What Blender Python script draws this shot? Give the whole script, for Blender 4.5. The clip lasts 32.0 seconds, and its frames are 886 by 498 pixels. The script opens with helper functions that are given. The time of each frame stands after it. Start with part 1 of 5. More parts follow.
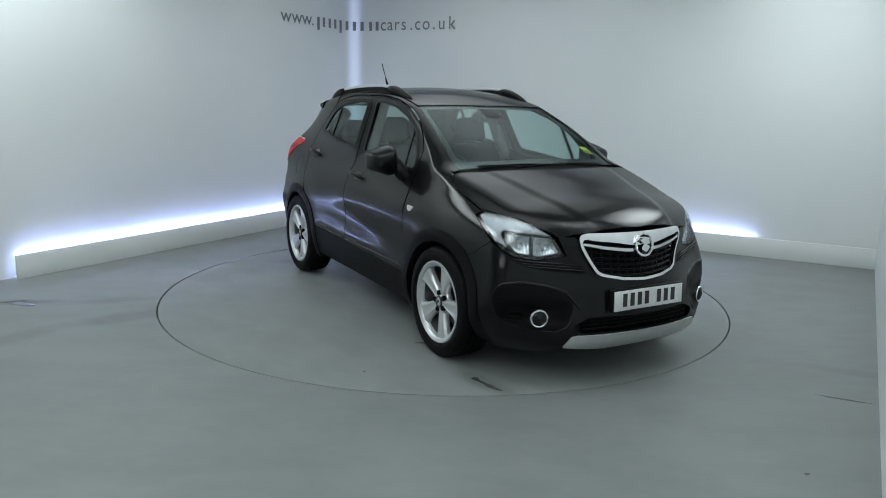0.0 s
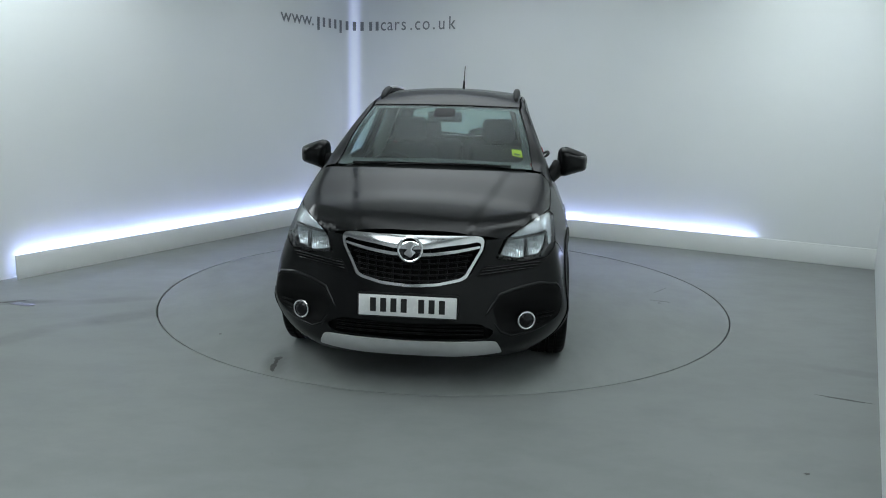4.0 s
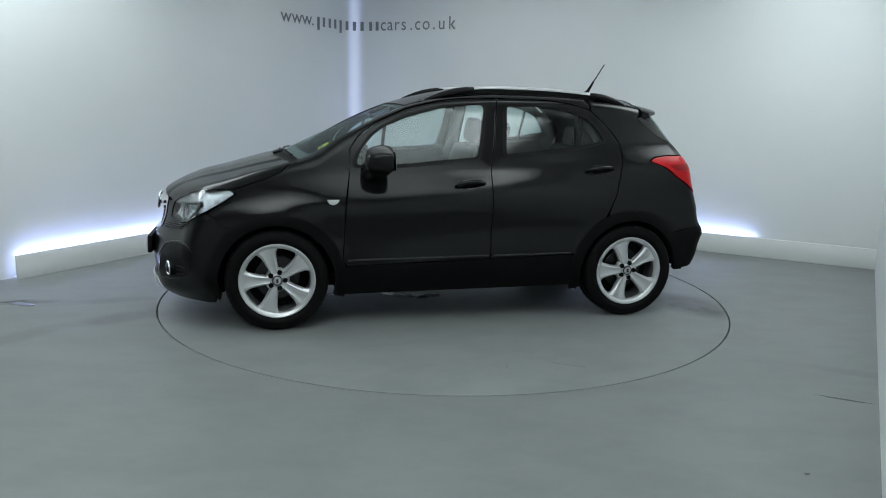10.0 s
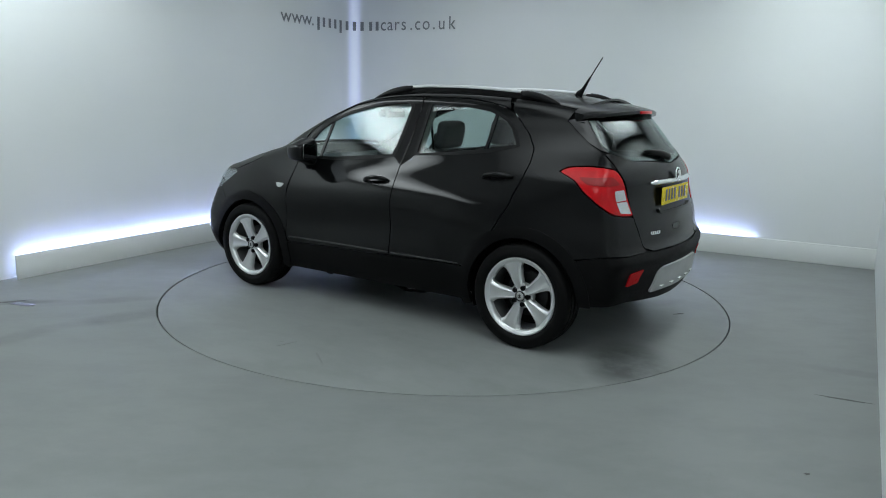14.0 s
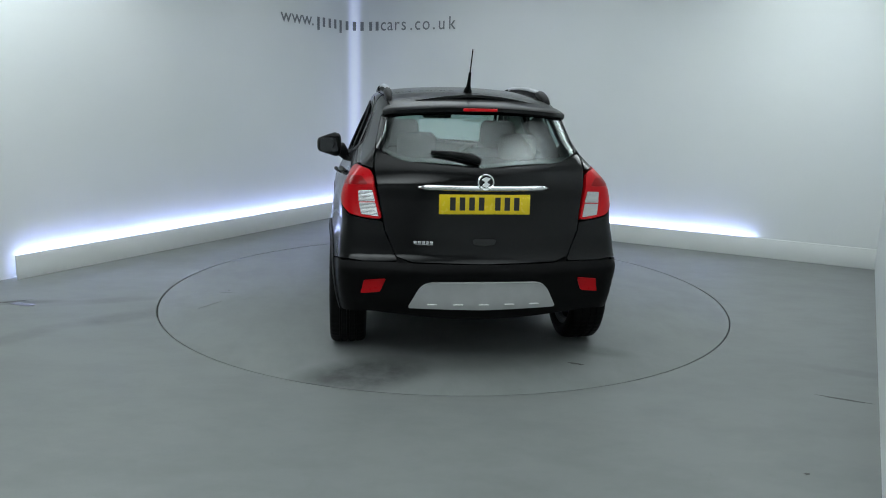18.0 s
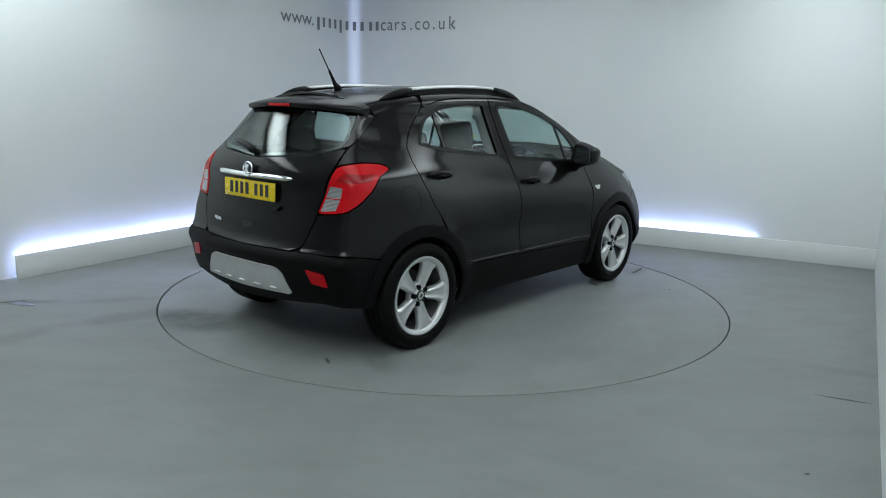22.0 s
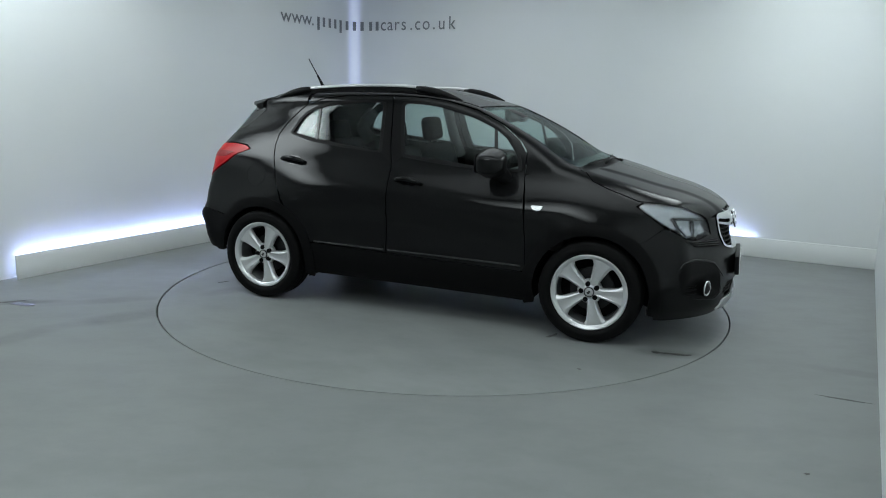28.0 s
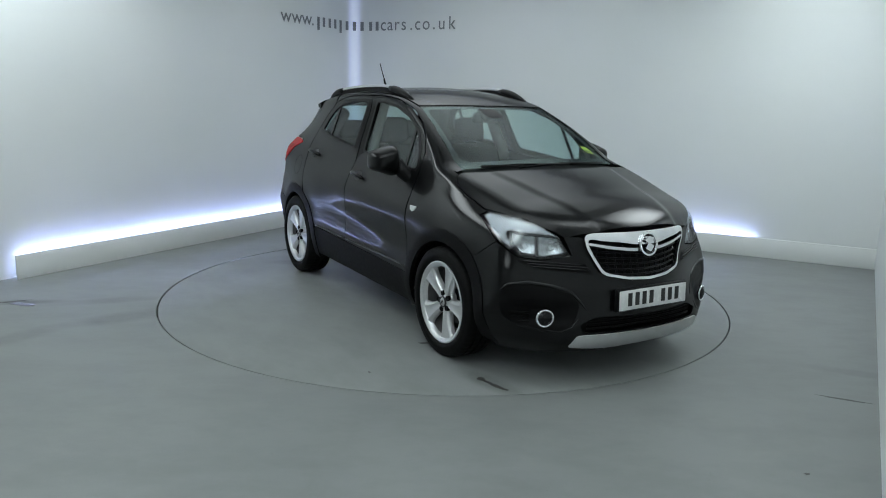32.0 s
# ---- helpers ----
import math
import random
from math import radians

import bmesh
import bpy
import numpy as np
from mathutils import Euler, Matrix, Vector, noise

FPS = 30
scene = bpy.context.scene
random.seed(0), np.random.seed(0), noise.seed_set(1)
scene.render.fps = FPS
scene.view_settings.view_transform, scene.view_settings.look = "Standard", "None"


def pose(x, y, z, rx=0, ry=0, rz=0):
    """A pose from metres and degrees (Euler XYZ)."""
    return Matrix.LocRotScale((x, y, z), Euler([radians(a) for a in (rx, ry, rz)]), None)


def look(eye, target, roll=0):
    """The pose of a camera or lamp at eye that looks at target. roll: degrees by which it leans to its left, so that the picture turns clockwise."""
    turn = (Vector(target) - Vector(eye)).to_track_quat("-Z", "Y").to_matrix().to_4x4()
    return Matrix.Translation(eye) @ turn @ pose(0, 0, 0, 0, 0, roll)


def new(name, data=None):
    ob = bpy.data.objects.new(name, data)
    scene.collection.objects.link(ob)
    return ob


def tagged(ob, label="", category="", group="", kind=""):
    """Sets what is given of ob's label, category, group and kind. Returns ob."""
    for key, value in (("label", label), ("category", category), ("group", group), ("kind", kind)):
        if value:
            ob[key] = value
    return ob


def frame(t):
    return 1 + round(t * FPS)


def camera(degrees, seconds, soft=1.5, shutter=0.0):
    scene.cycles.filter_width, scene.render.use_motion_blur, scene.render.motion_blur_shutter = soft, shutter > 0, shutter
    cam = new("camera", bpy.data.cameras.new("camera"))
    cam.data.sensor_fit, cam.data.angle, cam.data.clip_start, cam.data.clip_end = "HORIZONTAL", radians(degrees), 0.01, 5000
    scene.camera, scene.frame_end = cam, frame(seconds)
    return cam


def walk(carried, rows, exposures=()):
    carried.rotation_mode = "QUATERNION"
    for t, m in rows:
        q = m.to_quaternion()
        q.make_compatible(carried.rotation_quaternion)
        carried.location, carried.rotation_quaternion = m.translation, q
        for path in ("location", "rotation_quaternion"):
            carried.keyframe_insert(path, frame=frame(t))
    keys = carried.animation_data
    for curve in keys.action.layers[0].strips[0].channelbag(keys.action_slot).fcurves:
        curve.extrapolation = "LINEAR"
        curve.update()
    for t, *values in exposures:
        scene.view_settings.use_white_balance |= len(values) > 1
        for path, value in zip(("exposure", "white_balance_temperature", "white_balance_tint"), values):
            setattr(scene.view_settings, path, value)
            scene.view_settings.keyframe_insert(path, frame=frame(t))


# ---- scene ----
# ---- camera: it stands still ----
cam = camera(61.46, 32.0, soft=1.0)
EYE = Vector((0.0, -6.0237, 1.5803))
AIM = EYE + Vector((-math.sin(radians(0.1385)) * math.cos(radians(11.5124)), math.cos(radians(0.1385)) * math.cos(radians(11.5124)), -math.sin(radians(11.5124))))
walk(cam, [(0, look(EYE, AIM, 1.368)), (32, look(EYE, AIM, 1.368))], exposures=[(0, 0.0, 6500, 10), (32, 0.0, 6500, 10)])

# ---- world and lights ----
world = bpy.data.worlds.new("world")
scene.world = world
world.use_nodes = True
world.node_tree.nodes["Background"].inputs[0].default_value = (0.5, 0.55, 0.6, 1)
world.node_tree.nodes["Background"].inputs[1].default_value = 0.02


# ---- materials ----
class Nodes:
    """A short way to write a node material."""
    def __init__(self, name):
        self.mat = bpy.data.materials.new(name)
        self.mat.use_nodes = True
        self.tree = self.mat.node_tree
        self.bsdf = self.tree.nodes["Principled BSDF"]
        self.place = None

    def add(self, kind, **inputs):
        n = self.tree.nodes.new(kind)
        for k, v in inputs.items():
            n.inputs[k.replace("_", " ")].default_value = v
        return n

    def join(self, a, b):
        self.tree.links.new(a, b)

    def coords(self, scale=(1, 1, 1)):
        if self.place is None:
            self.place = self.add("ShaderNodeTexCoord").outputs["Object"]
        m = self.add("ShaderNodeMapping")
        m.inputs["Scale"].default_value = scale
        self.join(self.place, m.inputs["Vector"])
        return m.outputs[0]

    def noise(self, scale, detail=4.0, rough=0.5, stretch=(1, 1, 1)):
        n = self.add("ShaderNodeTexNoise", Scale=scale, Detail=detail, Roughness=rough)
        self.join(self.coords(stretch), n.inputs["Vector"])
        return n.outputs[0]

    def ramp(self, value, *stops):
        r = self.add("ShaderNodeValToRGB")
        e = r.color_ramp.elements
        while len(e) < len(stops):
            e.new(0.5)
        for k, (pos, col) in zip(e, stops):
            k.position = pos
            k.color = (*col, 1) if isinstance(col, tuple) else (col, col, col, 1)
        self.join(value, r.inputs[0])
        return r.outputs[0]

    def mix(self, factor, a, b, kind="MIX"):
        m = self.add("ShaderNodeMix")
        m.data_type, m.blend_type = "RGBA", kind
        for v, slot in ((factor, 0), (a, 6), (b, 7)):
            if isinstance(v, bpy.types.NodeSocket):
                self.join(v, m.inputs[slot])
            else:
                m.inputs[slot].default_value = v if slot == 0 else (*v, 1)
        return m.outputs[2]

    def bump(self, height, strength, distance=0.01, after=None):
        b = self.add("ShaderNodeBump", Strength=strength, Distance=distance)
        self.join(height, b.inputs["Height"])
        if after:
            self.join(after, b.inputs["Normal"])
        self.join(b.outputs[0], self.bsdf.inputs["Normal"])
        return b.outputs[0]

    def set(self, **values):
        for k, v in values.items():
            slot = self.bsdf.inputs[k.replace("_", " ")]
            if isinstance(v, bpy.types.NodeSocket):
                self.join(v, slot)
            else:
                slot.default_value = (*v, 1) if isinstance(v, tuple) else v
        return self.mat


def plain(name, colour, rough, metal=0.0, **more):
    """A material with faint variation in its gloss and tone."""
    n = Nodes(name)
    tone = n.ramp(n.noise(9.0, 5.0), (0.3, tuple(c * 0.92 for c in colour)), (0.7, tuple(min(1, c * 1.06) for c in colour)))
    gloss = n.ramp(n.noise(40.0, 3.0), (0.3, max(0, rough - 0.03)), (0.7, min(1, rough + 0.04)))
    return n.set(Base_Color=tone, Roughness=gloss, Metallic=metal, **more)


def wall_paint():
    n = Nodes("white wall paint")
    tone = n.ramp(n.noise(0.7, 4.0), (0.3, (0.74, 0.77, 0.765)), (0.7, (0.79, 0.81, 0.805)))
    n.bump(n.noise(180.0, 3.0), 0.05, 0.002)
    return n.set(Base_Color=tone, Roughness=n.ramp(n.noise(5.0), (0.3, 0.42), (0.7, 0.5)), Specular_IOR_Level=0.4)


def floor_paint(name, seed, stains=()):
    n = Nodes(name)
    big = n.ramp(n.noise(0.5 + seed, 5.0, 0.6), (0.32, (0.205, 0.218, 0.215)), (0.68, (0.235, 0.248, 0.244)))
    smear = n.ramp(n.noise(2.2, 7.0, 0.65, (1, 1.7, 1)), (0.36, 0.90), (0.58, 1.0))
    speck = n.ramp(n.noise(55.0, 3.0, 0.7), (0.22, 0.80), (0.34, 1.0))
    scuff = n.ramp(n.noise(5.0, 8.0, 0.75, (2.0, 0.7, 1)), (0.26, 0.84), (0.36, 1.0))
    tone = n.mix(1.0, n.mix(1.0, n.mix(1.0, big, smear, "MULTIPLY"), speck, "MULTIPLY"), scuff, "MULTIPLY")
    ragged = n.ramp(n.noise(4.5, 6.0, 0.65), (0.34, 0.0), (0.62, 1.0))
    for x, y, long, wide, turn, deep in stains:
        # a soft dirty stain with a ragged edge
        g = n.add("ShaderNodeTexGradient")
        g.gradient_type = "SPHERICAL"
        m = n.add("ShaderNodeMapping")
        m.vector_type = "TEXTURE"
        m.inputs["Location"].default_value = (x, y, 0)
        m.inputs["Rotation"].default_value = (0, 0, radians(turn))
        m.inputs["Scale"].default_value = (long, wide, 1)
        n.join(n.place, m.inputs[0])
        n.join(m.outputs[0], g.inputs[0])
        shape = n.mix(1.0, n.ramp(g.outputs[1], (0.0, 0.0), (0.55, 1.0)), n.mix(0.55, (1, 1, 1), ragged), "MULTIPLY")
        tone = n.mix(1.0, tone, n.mix(shape, (1, 1, 1), (deep, deep, deep)), "MULTIPLY")
    gloss = n.ramp(n.noise(2.0, 7.0, 0.7), (0.3, 0.36), (0.7, 0.43))
    n.bump(n.noise(120.0, 4.0), 0.05, 0.002)
    return n.set(Base_Color=tone, Roughness=gloss, Specular_IOR_Level=0.22)


def glowing(name, colour, strength):
    n = Nodes(name)
    return n.set(Base_Color=(0.8, 0.8, 0.8), Emission_Color=colour, Emission_Strength=strength)


def car_paint():
    n = Nodes("black metallic car paint")
    flake = n.ramp(n.noise(700.0, 2.0), (0.42, (0.0020, 0.0022, 0.0024)), (0.82, (0.008, 0.0086, 0.0092)))
    n.set(Coat_Weight=0.58, Coat_Roughness=0.02, Coat_IOR=1.45)
    return n.set(Base_Color=flake, Metallic=0.03, Roughness=0.40, Specular_IOR_Level=0.06)


def glass(name, tint, rough=0.0, least=0.042, more=0.34):
    """Thin glazing: part clear tint, part mirror by the angle."""
    n = Nodes(name)
    clear = n.add("ShaderNodeBsdfTransparent", Color=(*tint, 1))
    shine = n.add("ShaderNodeBsdfGlossy", Color=(1, 1, 1, 1), Roughness=rough)
    face = n.add("ShaderNodeLayerWeight", Blend=0.5)
    steep = n.add("ShaderNodeMath")
    steep.operation = "POWER"
    steep.inputs[1].default_value = 4.5
    n.join(face.outputs["Facing"], steep.inputs[0])
    edge = n.add("ShaderNodeMath")
    edge.operation = "MULTIPLY_ADD"
    edge.inputs[1].default_value, edge.inputs[2].default_value = more, least
    n.join(steep.outputs[0], edge.inputs[0])
    m = n.add("ShaderNodeMixShader")
    n.join(edge.outputs[0], m.inputs[0])
    n.join(clear.outputs[0], m.inputs[1])
    n.join(shine.outputs[0], m.inputs[2])
    n.join(m.outputs[0], n.tree.nodes["Material Output"].inputs[0])
    return n.mat


TABLE_STAINS = ((-1.88, 0.72, 0.48, 0.30, 112, 0.35), (1.85, -0.82, 0.30, 0.10, 10, 0.7), (-1.55, -0.80, 0.30, 0.12, 60, 0.75), (1.30, 0.85, 0.25, 0.14, 20, 0.75))
FLOOR_STAINS = ((-2.25, -0.95, 0.50, 0.16, 35, 0.72), (-2.55, -0.55, 0.55, 0.10, 20, 0.8), (-2.75, -1.45, 0.40, 0.14, 60, 0.8), (-3.2, -0.66, 0.45, 0.08, 12, 0.6), (2.55, -1.75, 0.5, 0.08, -24, 0.85))
# grey instead of white stands in for missing light behind the camera
UNLIT_GREY = plain("grey of the unseen end wall", (0.34, 0.345, 0.35), 0.7)
CEILING = plain("grey ceiling paint", (0.55, 0.56, 0.56), 0.8)
WALL, FLOOR, DISC = wall_paint(), floor_paint("grey floor paint", 0.0, FLOOR_STAINS), floor_paint("grey turntable paint", 0.13, TABLE_STAINS)
PLINTH = Nodes("white plinth paint").set(Base_Color=(0.80, 0.82, 0.805), Roughness=0.45)
LED = glowing("cool white light strip", (0.42, 0.51, 1.0), 56.0)
PAINT = car_paint()
BLACK = plain("black textured plastic", (0.003, 0.003, 0.0032), 0.5, Specular_IOR_Level=0.11)
SATIN = plain("satin black plastic", (0.005, 0.005, 0.0055), 0.4, Specular_IOR_Level=0.15)
MOULDING = plain("satin moulding", (0.03, 0.03, 0.031), 0.35, Specular_IOR_Level=0.4)
GLOSS_BLACK = plain("gloss black trim", (0.006, 0.006, 0.007), 0.12)
CHROME = plain("chrome", (0.88, 0.89, 0.90), 0.13, 1.0)
SILVER = Nodes("silver wheel paint").set(Base_Color=(0.70, 0.71, 0.715), Roughness=0.34, Metallic=0.7)
SKID = plain("matt silver plastic", (0.50, 0.51, 0.51), 0.42, 0.3)
RUBBER = plain("tyre rubber", (0.0035, 0.0035, 0.0036), 0.6, Specular_IOR_Level=0.12)
# silver barrel coloured darker for the shade behind the spokes
SHADED_BARREL = plain("shaded wheel barrel", (0.16, 0.162, 0.165), 0.5, 0.5)
STEEL = plain("brake steel", (0.05, 0.05, 0.052), 0.45, 0.8)
DARK = plain("dark underside", (0.006, 0.006, 0.0065), 0.8, Specular_IOR_Level=0.1)
CABIN = plain("dark cabin plastic", (0.022, 0.023, 0.024), 0.6)
LINING = plain("light grey headlining", (0.33, 0.33, 0.32), 0.9)
FABRIC = plain("charcoal seat fabric", (0.032, 0.032, 0.034), 0.92)
WINDOW = glass("green tinted window glass", (0.84, 0.90, 0.885))
SCREEN = glass("windscreen glass", (0.80, 0.885, 0.87), least=0.026, more=0.22)
REAR_GLASS = glass("dark tinted rear glass", (0.76, 0.84, 0.82))
LENS = glass("clear lamp lens", (0.93, 0.95, 0.96))
MIRROR = plain("mirror glass", (0.42, 0.44, 0.46), 0.02, 1.0)
RED = plain("red lamp lens", (0.50, 0.003, 0.007), 0.3, Specular_IOR_Level=0.12, Coat_Weight=0.3, Coat_Roughness=0.04)
LAMP_WHITE = plain("clear ribbed lamp lens", (0.62, 0.64, 0.64), 0.18, 0.3)
REFLECTOR = plain("lamp reflector", (0.85, 0.86, 0.87), 0.09, 1.0)
FOG_BOWL = plain("dark silvered bowl", (0.02, 0.02, 0.022), 0.2, 0.6)
DEEP_RED = plain("deep red lamp lens", (0.26, 0.002, 0.004), 0.3, Specular_IOR_Level=0.12, Coat_Weight=0.3, Coat_Roughness=0.04)


def fluted(name, scale, strength, colour, rough, axis="X"):
    """Silvered plastic with fine upright flutes."""
    n = Nodes(name)
    w = n.add("ShaderNodeTexWave", Scale=scale, Distortion=0.6, Detail=1.0)
    w.bands_direction = axis
    n.join(n.coords(), w.inputs["Vector"])
    n.bump(w.outputs[1], strength, 0.004)
    return n.set(Base_Color=colour, Metallic=0.85, Roughness=rough)


FLUTED = fluted("fluted silvered lamp", 48.0, 0.40, (0.56, 0.57, 0.585), 0.26, "Y")
BOWL = fluted("faceted headlamp bowl", 22.0, 0.5, (0.80, 0.81, 0.82), 0.24, "Y")
RIBBED = fluted("ribbed clear lens", 42.0, 0.4, (0.60, 0.61, 0.62), 0.20, "Z")
FRAME_GREY = plain("dark grey lamp frame", (0.03, 0.031, 0.033), 0.35)
PLATE_W = plain("white number plate", (0.78, 0.79, 0.78), 0.25)
PLATE_Y = plain("yellow number plate", (0.80, 0.60, 0.015), 0.25)
INK = plain("black lettering", (0.012, 0.012, 0.012), 0.35)
GREY_INK = plain("grey wall lettering", (0.20, 0.22, 0.23), 0.5)
STICKER = plain("lime yellow sticker", (0.62, 0.70, 0.02), 0.45)
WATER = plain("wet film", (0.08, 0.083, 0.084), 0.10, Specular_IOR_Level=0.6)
FAINT = plain("faint scuff", (0.165, 0.172, 0.17), 0.5)
STAIN = plain("tyre rubber marks", (0.045, 0.044, 0.042), 0.45)


# ---- mesh helpers ----
def mesh_of(name, verts, faces, mat, normals=None, smooth=True):
    me = bpy.data.meshes.new(name)
    me.from_pydata([tuple(v) for v in verts], [], faces)
    me.materials.append(mat)
    if smooth:
        me.polygons.foreach_set("use_smooth", [True] * len(me.polygons))
    me.update()
    if normals is not None:
        me.normals_split_custom_set_from_vertices([tuple(n) for n in normals])
    return me


def thing(name, label, category, group="", at=(0, 0, 0)):
    ob = new(name)
    ob.empty_display_size = 0.1
    ob.location = at
    return tagged(ob, label, category, group)


def part(name, data, parent, label=""):
    ob = new(name, data)
    ob.parent = parent
    return tagged(ob, label) if label else ob


def from_bm(name, bm, mat, smooth=False):
    me = bpy.data.meshes.new(name)
    bmesh.ops.recalc_face_normals(bm, faces=bm.faces)
    bm.to_mesh(me)
    bm.free()
    me.materials.append(mat)
    if smooth:
        me.polygons.foreach_set("use_smooth", [True] * len(me.polygons))
        me.set_sharp_from_angle(angle=radians(40))
    return me


def block(name, size, mat, at=(0, 0, 0), turn=(0, 0, 0), bevel=0.004, steps=2):
    bm = bmesh.new()
    bmesh.ops.create_cube(bm, size=1)
    bmesh.ops.scale(bm, vec=size, verts=bm.verts)
    if bevel:
        bmesh.ops.bevel(bm, geom=bm.edges[:], offset=min(bevel, min(size) * 0.45), segments=steps, profile=0.5, affect="EDGES")
    bmesh.ops.transform(bm, matrix=pose(*at, *turn), verts=bm.verts)
    return from_bm(name, bm, mat, True)


def lathe(name, profile, mat, steps=48, m=Matrix(), closed=False):
    """A profile of (radius, along y) turned about the y axis."""
    verts, faces, n = [], [], len(profile)
    for k in range(steps):
        a = 2 * math.pi * k / steps
        verts += [tuple(m @ Vector((r * math.cos(a), y, r * math.sin(a)))) for r, y in profile]
    for k in range(steps):
        j = (k + 1) % steps
        for i in range(n if closed else n - 1):
            i2 = (i + 1) % n
            faces.append((k * n + i, k * n + i2, j * n + i2, j * n + i))
    me = mesh_of(name, verts, faces, mat)
    bm = bmesh.new()
    bm.from_mesh(me)
    bmesh.ops.remove_doubles(bm, verts=bm.verts, dist=1e-6)
    bpy.data.meshes.remove(me)
    return from_bm(name, bm, mat, True)


def extrude(name, outline, depth, mat, m=Matrix(), bevel=0.0):
    """A flat outline in x, y, raised by depth along z."""
    bm = bmesh.new()
    face = bm.faces.new([bm.verts.new((x, y, 0)) for x, y in outline])
    if face.normal.z < 0:
        face.normal_flip()
    up = bmesh.ops.extrude_face_region(bm, geom=[face])
    moved = [v for v in up["geom"] if isinstance(v, bmesh.types.BMVert)]
    bmesh.ops.translate(bm, vec=(0, 0, depth), verts=moved)
    if bevel:
        top = [e for e in bm.edges if all(v in moved for v in e.verts)]
        bmesh.ops.bevel(bm, geom=top, offset=bevel, segments=2, profile=0.5, affect="EDGES")
    bmesh.ops.transform(bm, matrix=m, verts=bm.verts)
    return from_bm(name, bm, mat, True)


def tube(name, points, radius, mat, sides=8):
    """A round bar along points; radius is one number or one for each point."""
    verts, faces = [], []
    pts = [Vector(p) for p in points]
    for i, p in enumerate(pts):
        d = (pts[min(i + 1, len(pts) - 1)] - pts[max(i - 1, 0)]).normalized()
        a = d.orthogonal().normalized() if i == 0 else (a - d * a.dot(d)).normalized()
        b = d.cross(a)
        r = radius[i] if isinstance(radius, (list, tuple)) else radius
        verts += [tuple(p + r * (math.cos(2 * math.pi * k / sides) * a + math.sin(2 * math.pi * k / sides) * b)) for k in range(sides)]
    for i in range(len(pts) - 1):
        for k in range(sides):
            j = (k + 1) % sides
            faces.append((i * sides + k, i * sides + j, (i + 1) * sides + j, (i + 1) * sides + k))
    faces += [tuple(range(sides - 1, -1, -1)), tuple(range((len(pts) - 1) * sides, len(pts) * sides))]
    return mesh_of(name, verts, faces, mat)


def rounded(points, radius, steps=4):
    """A closed outline with its corners rounded; a point may carry a radius of its own as its third number."""
    out, n = [], len(points)
    for i in range(n):
        p, a, b = (np.array(points[k % n][:2], float) for k in (i, i - 1, i + 1))
        r = points[i][2] if len(points[i]) > 2 else radius
        la, lb = np.linalg.norm(a - p), np.linalg.norm(b - p)
        r1 = min(r, 0.49 * la, 0.49 * lb)
        if r1 < 1e-4:
            out.append(tuple(p))
            continue
        s, e = p + (a - p) / la * r1, p + (b - p) / lb * r1
        for k in range(steps + 1):
            w = k / steps
            out.append(tuple((1 - w) ** 2 * s + 2 * w * (1 - w) * p + w**2 * e))
    return out


# ---- the room ----
CORNER = Vector((-1.2418, 4.0557))          # where the two plinths meet, on the floor
LEFT, RIGHT = Vector((-0.49879, -0.86672)), Vector((0.88924, -0.45745))   # along the plinths, away from the corner
OUT_L, OUT_R = Vector((-0.86672, 0.49879)), Vector((0.45745, 0.88924))    # from the room into the walls
SIDE = Vector((-0.4835, -0.8753))           # along the plain wall beside the camera
END_R = CORNER + RIGHT * 6.203
GAP, TALL = 0.085, 3.25


def wall_run(name, path, label, thick=0.12, high=TALL, mat=None):
    """A wall over an open path on the floor; its thickness lies on the path's left."""
    verts, faces, n = [], [], len(path)
    offs = []
    for i in range(n):
        d = (Vector(path[min(i + 1, n - 1)]) - Vector(path[max(i - 1, 0)])).normalized()
        offs.append(Vector((-d.y, d.x)) * thick)
    for p, o in zip(path, offs):
        p = Vector(p)
        for q, z in ((p, 0), (p, high), (p + o, high), (p + o, 0)):
            verts.append((q.x, q.y, z))
    for i in range(n - 1):
        for k in range(4):
            j = (k + 1) % 4
            faces.append((i * 4 + k, i * 4 + j, i * 4 + 4 + j, i * 4 + 4 + k))
    faces += [(0, 1, 2, 3), tuple(range(n * 4 - 1, n * 4 - 5, -1))]
    bm = bmesh.new()
    bm.from_mesh(mesh_of(name, verts, faces, WALL))
    return tagged(new(name, from_bm(name, bm, mat or WALL, True)), label, "wall", kind="structure")


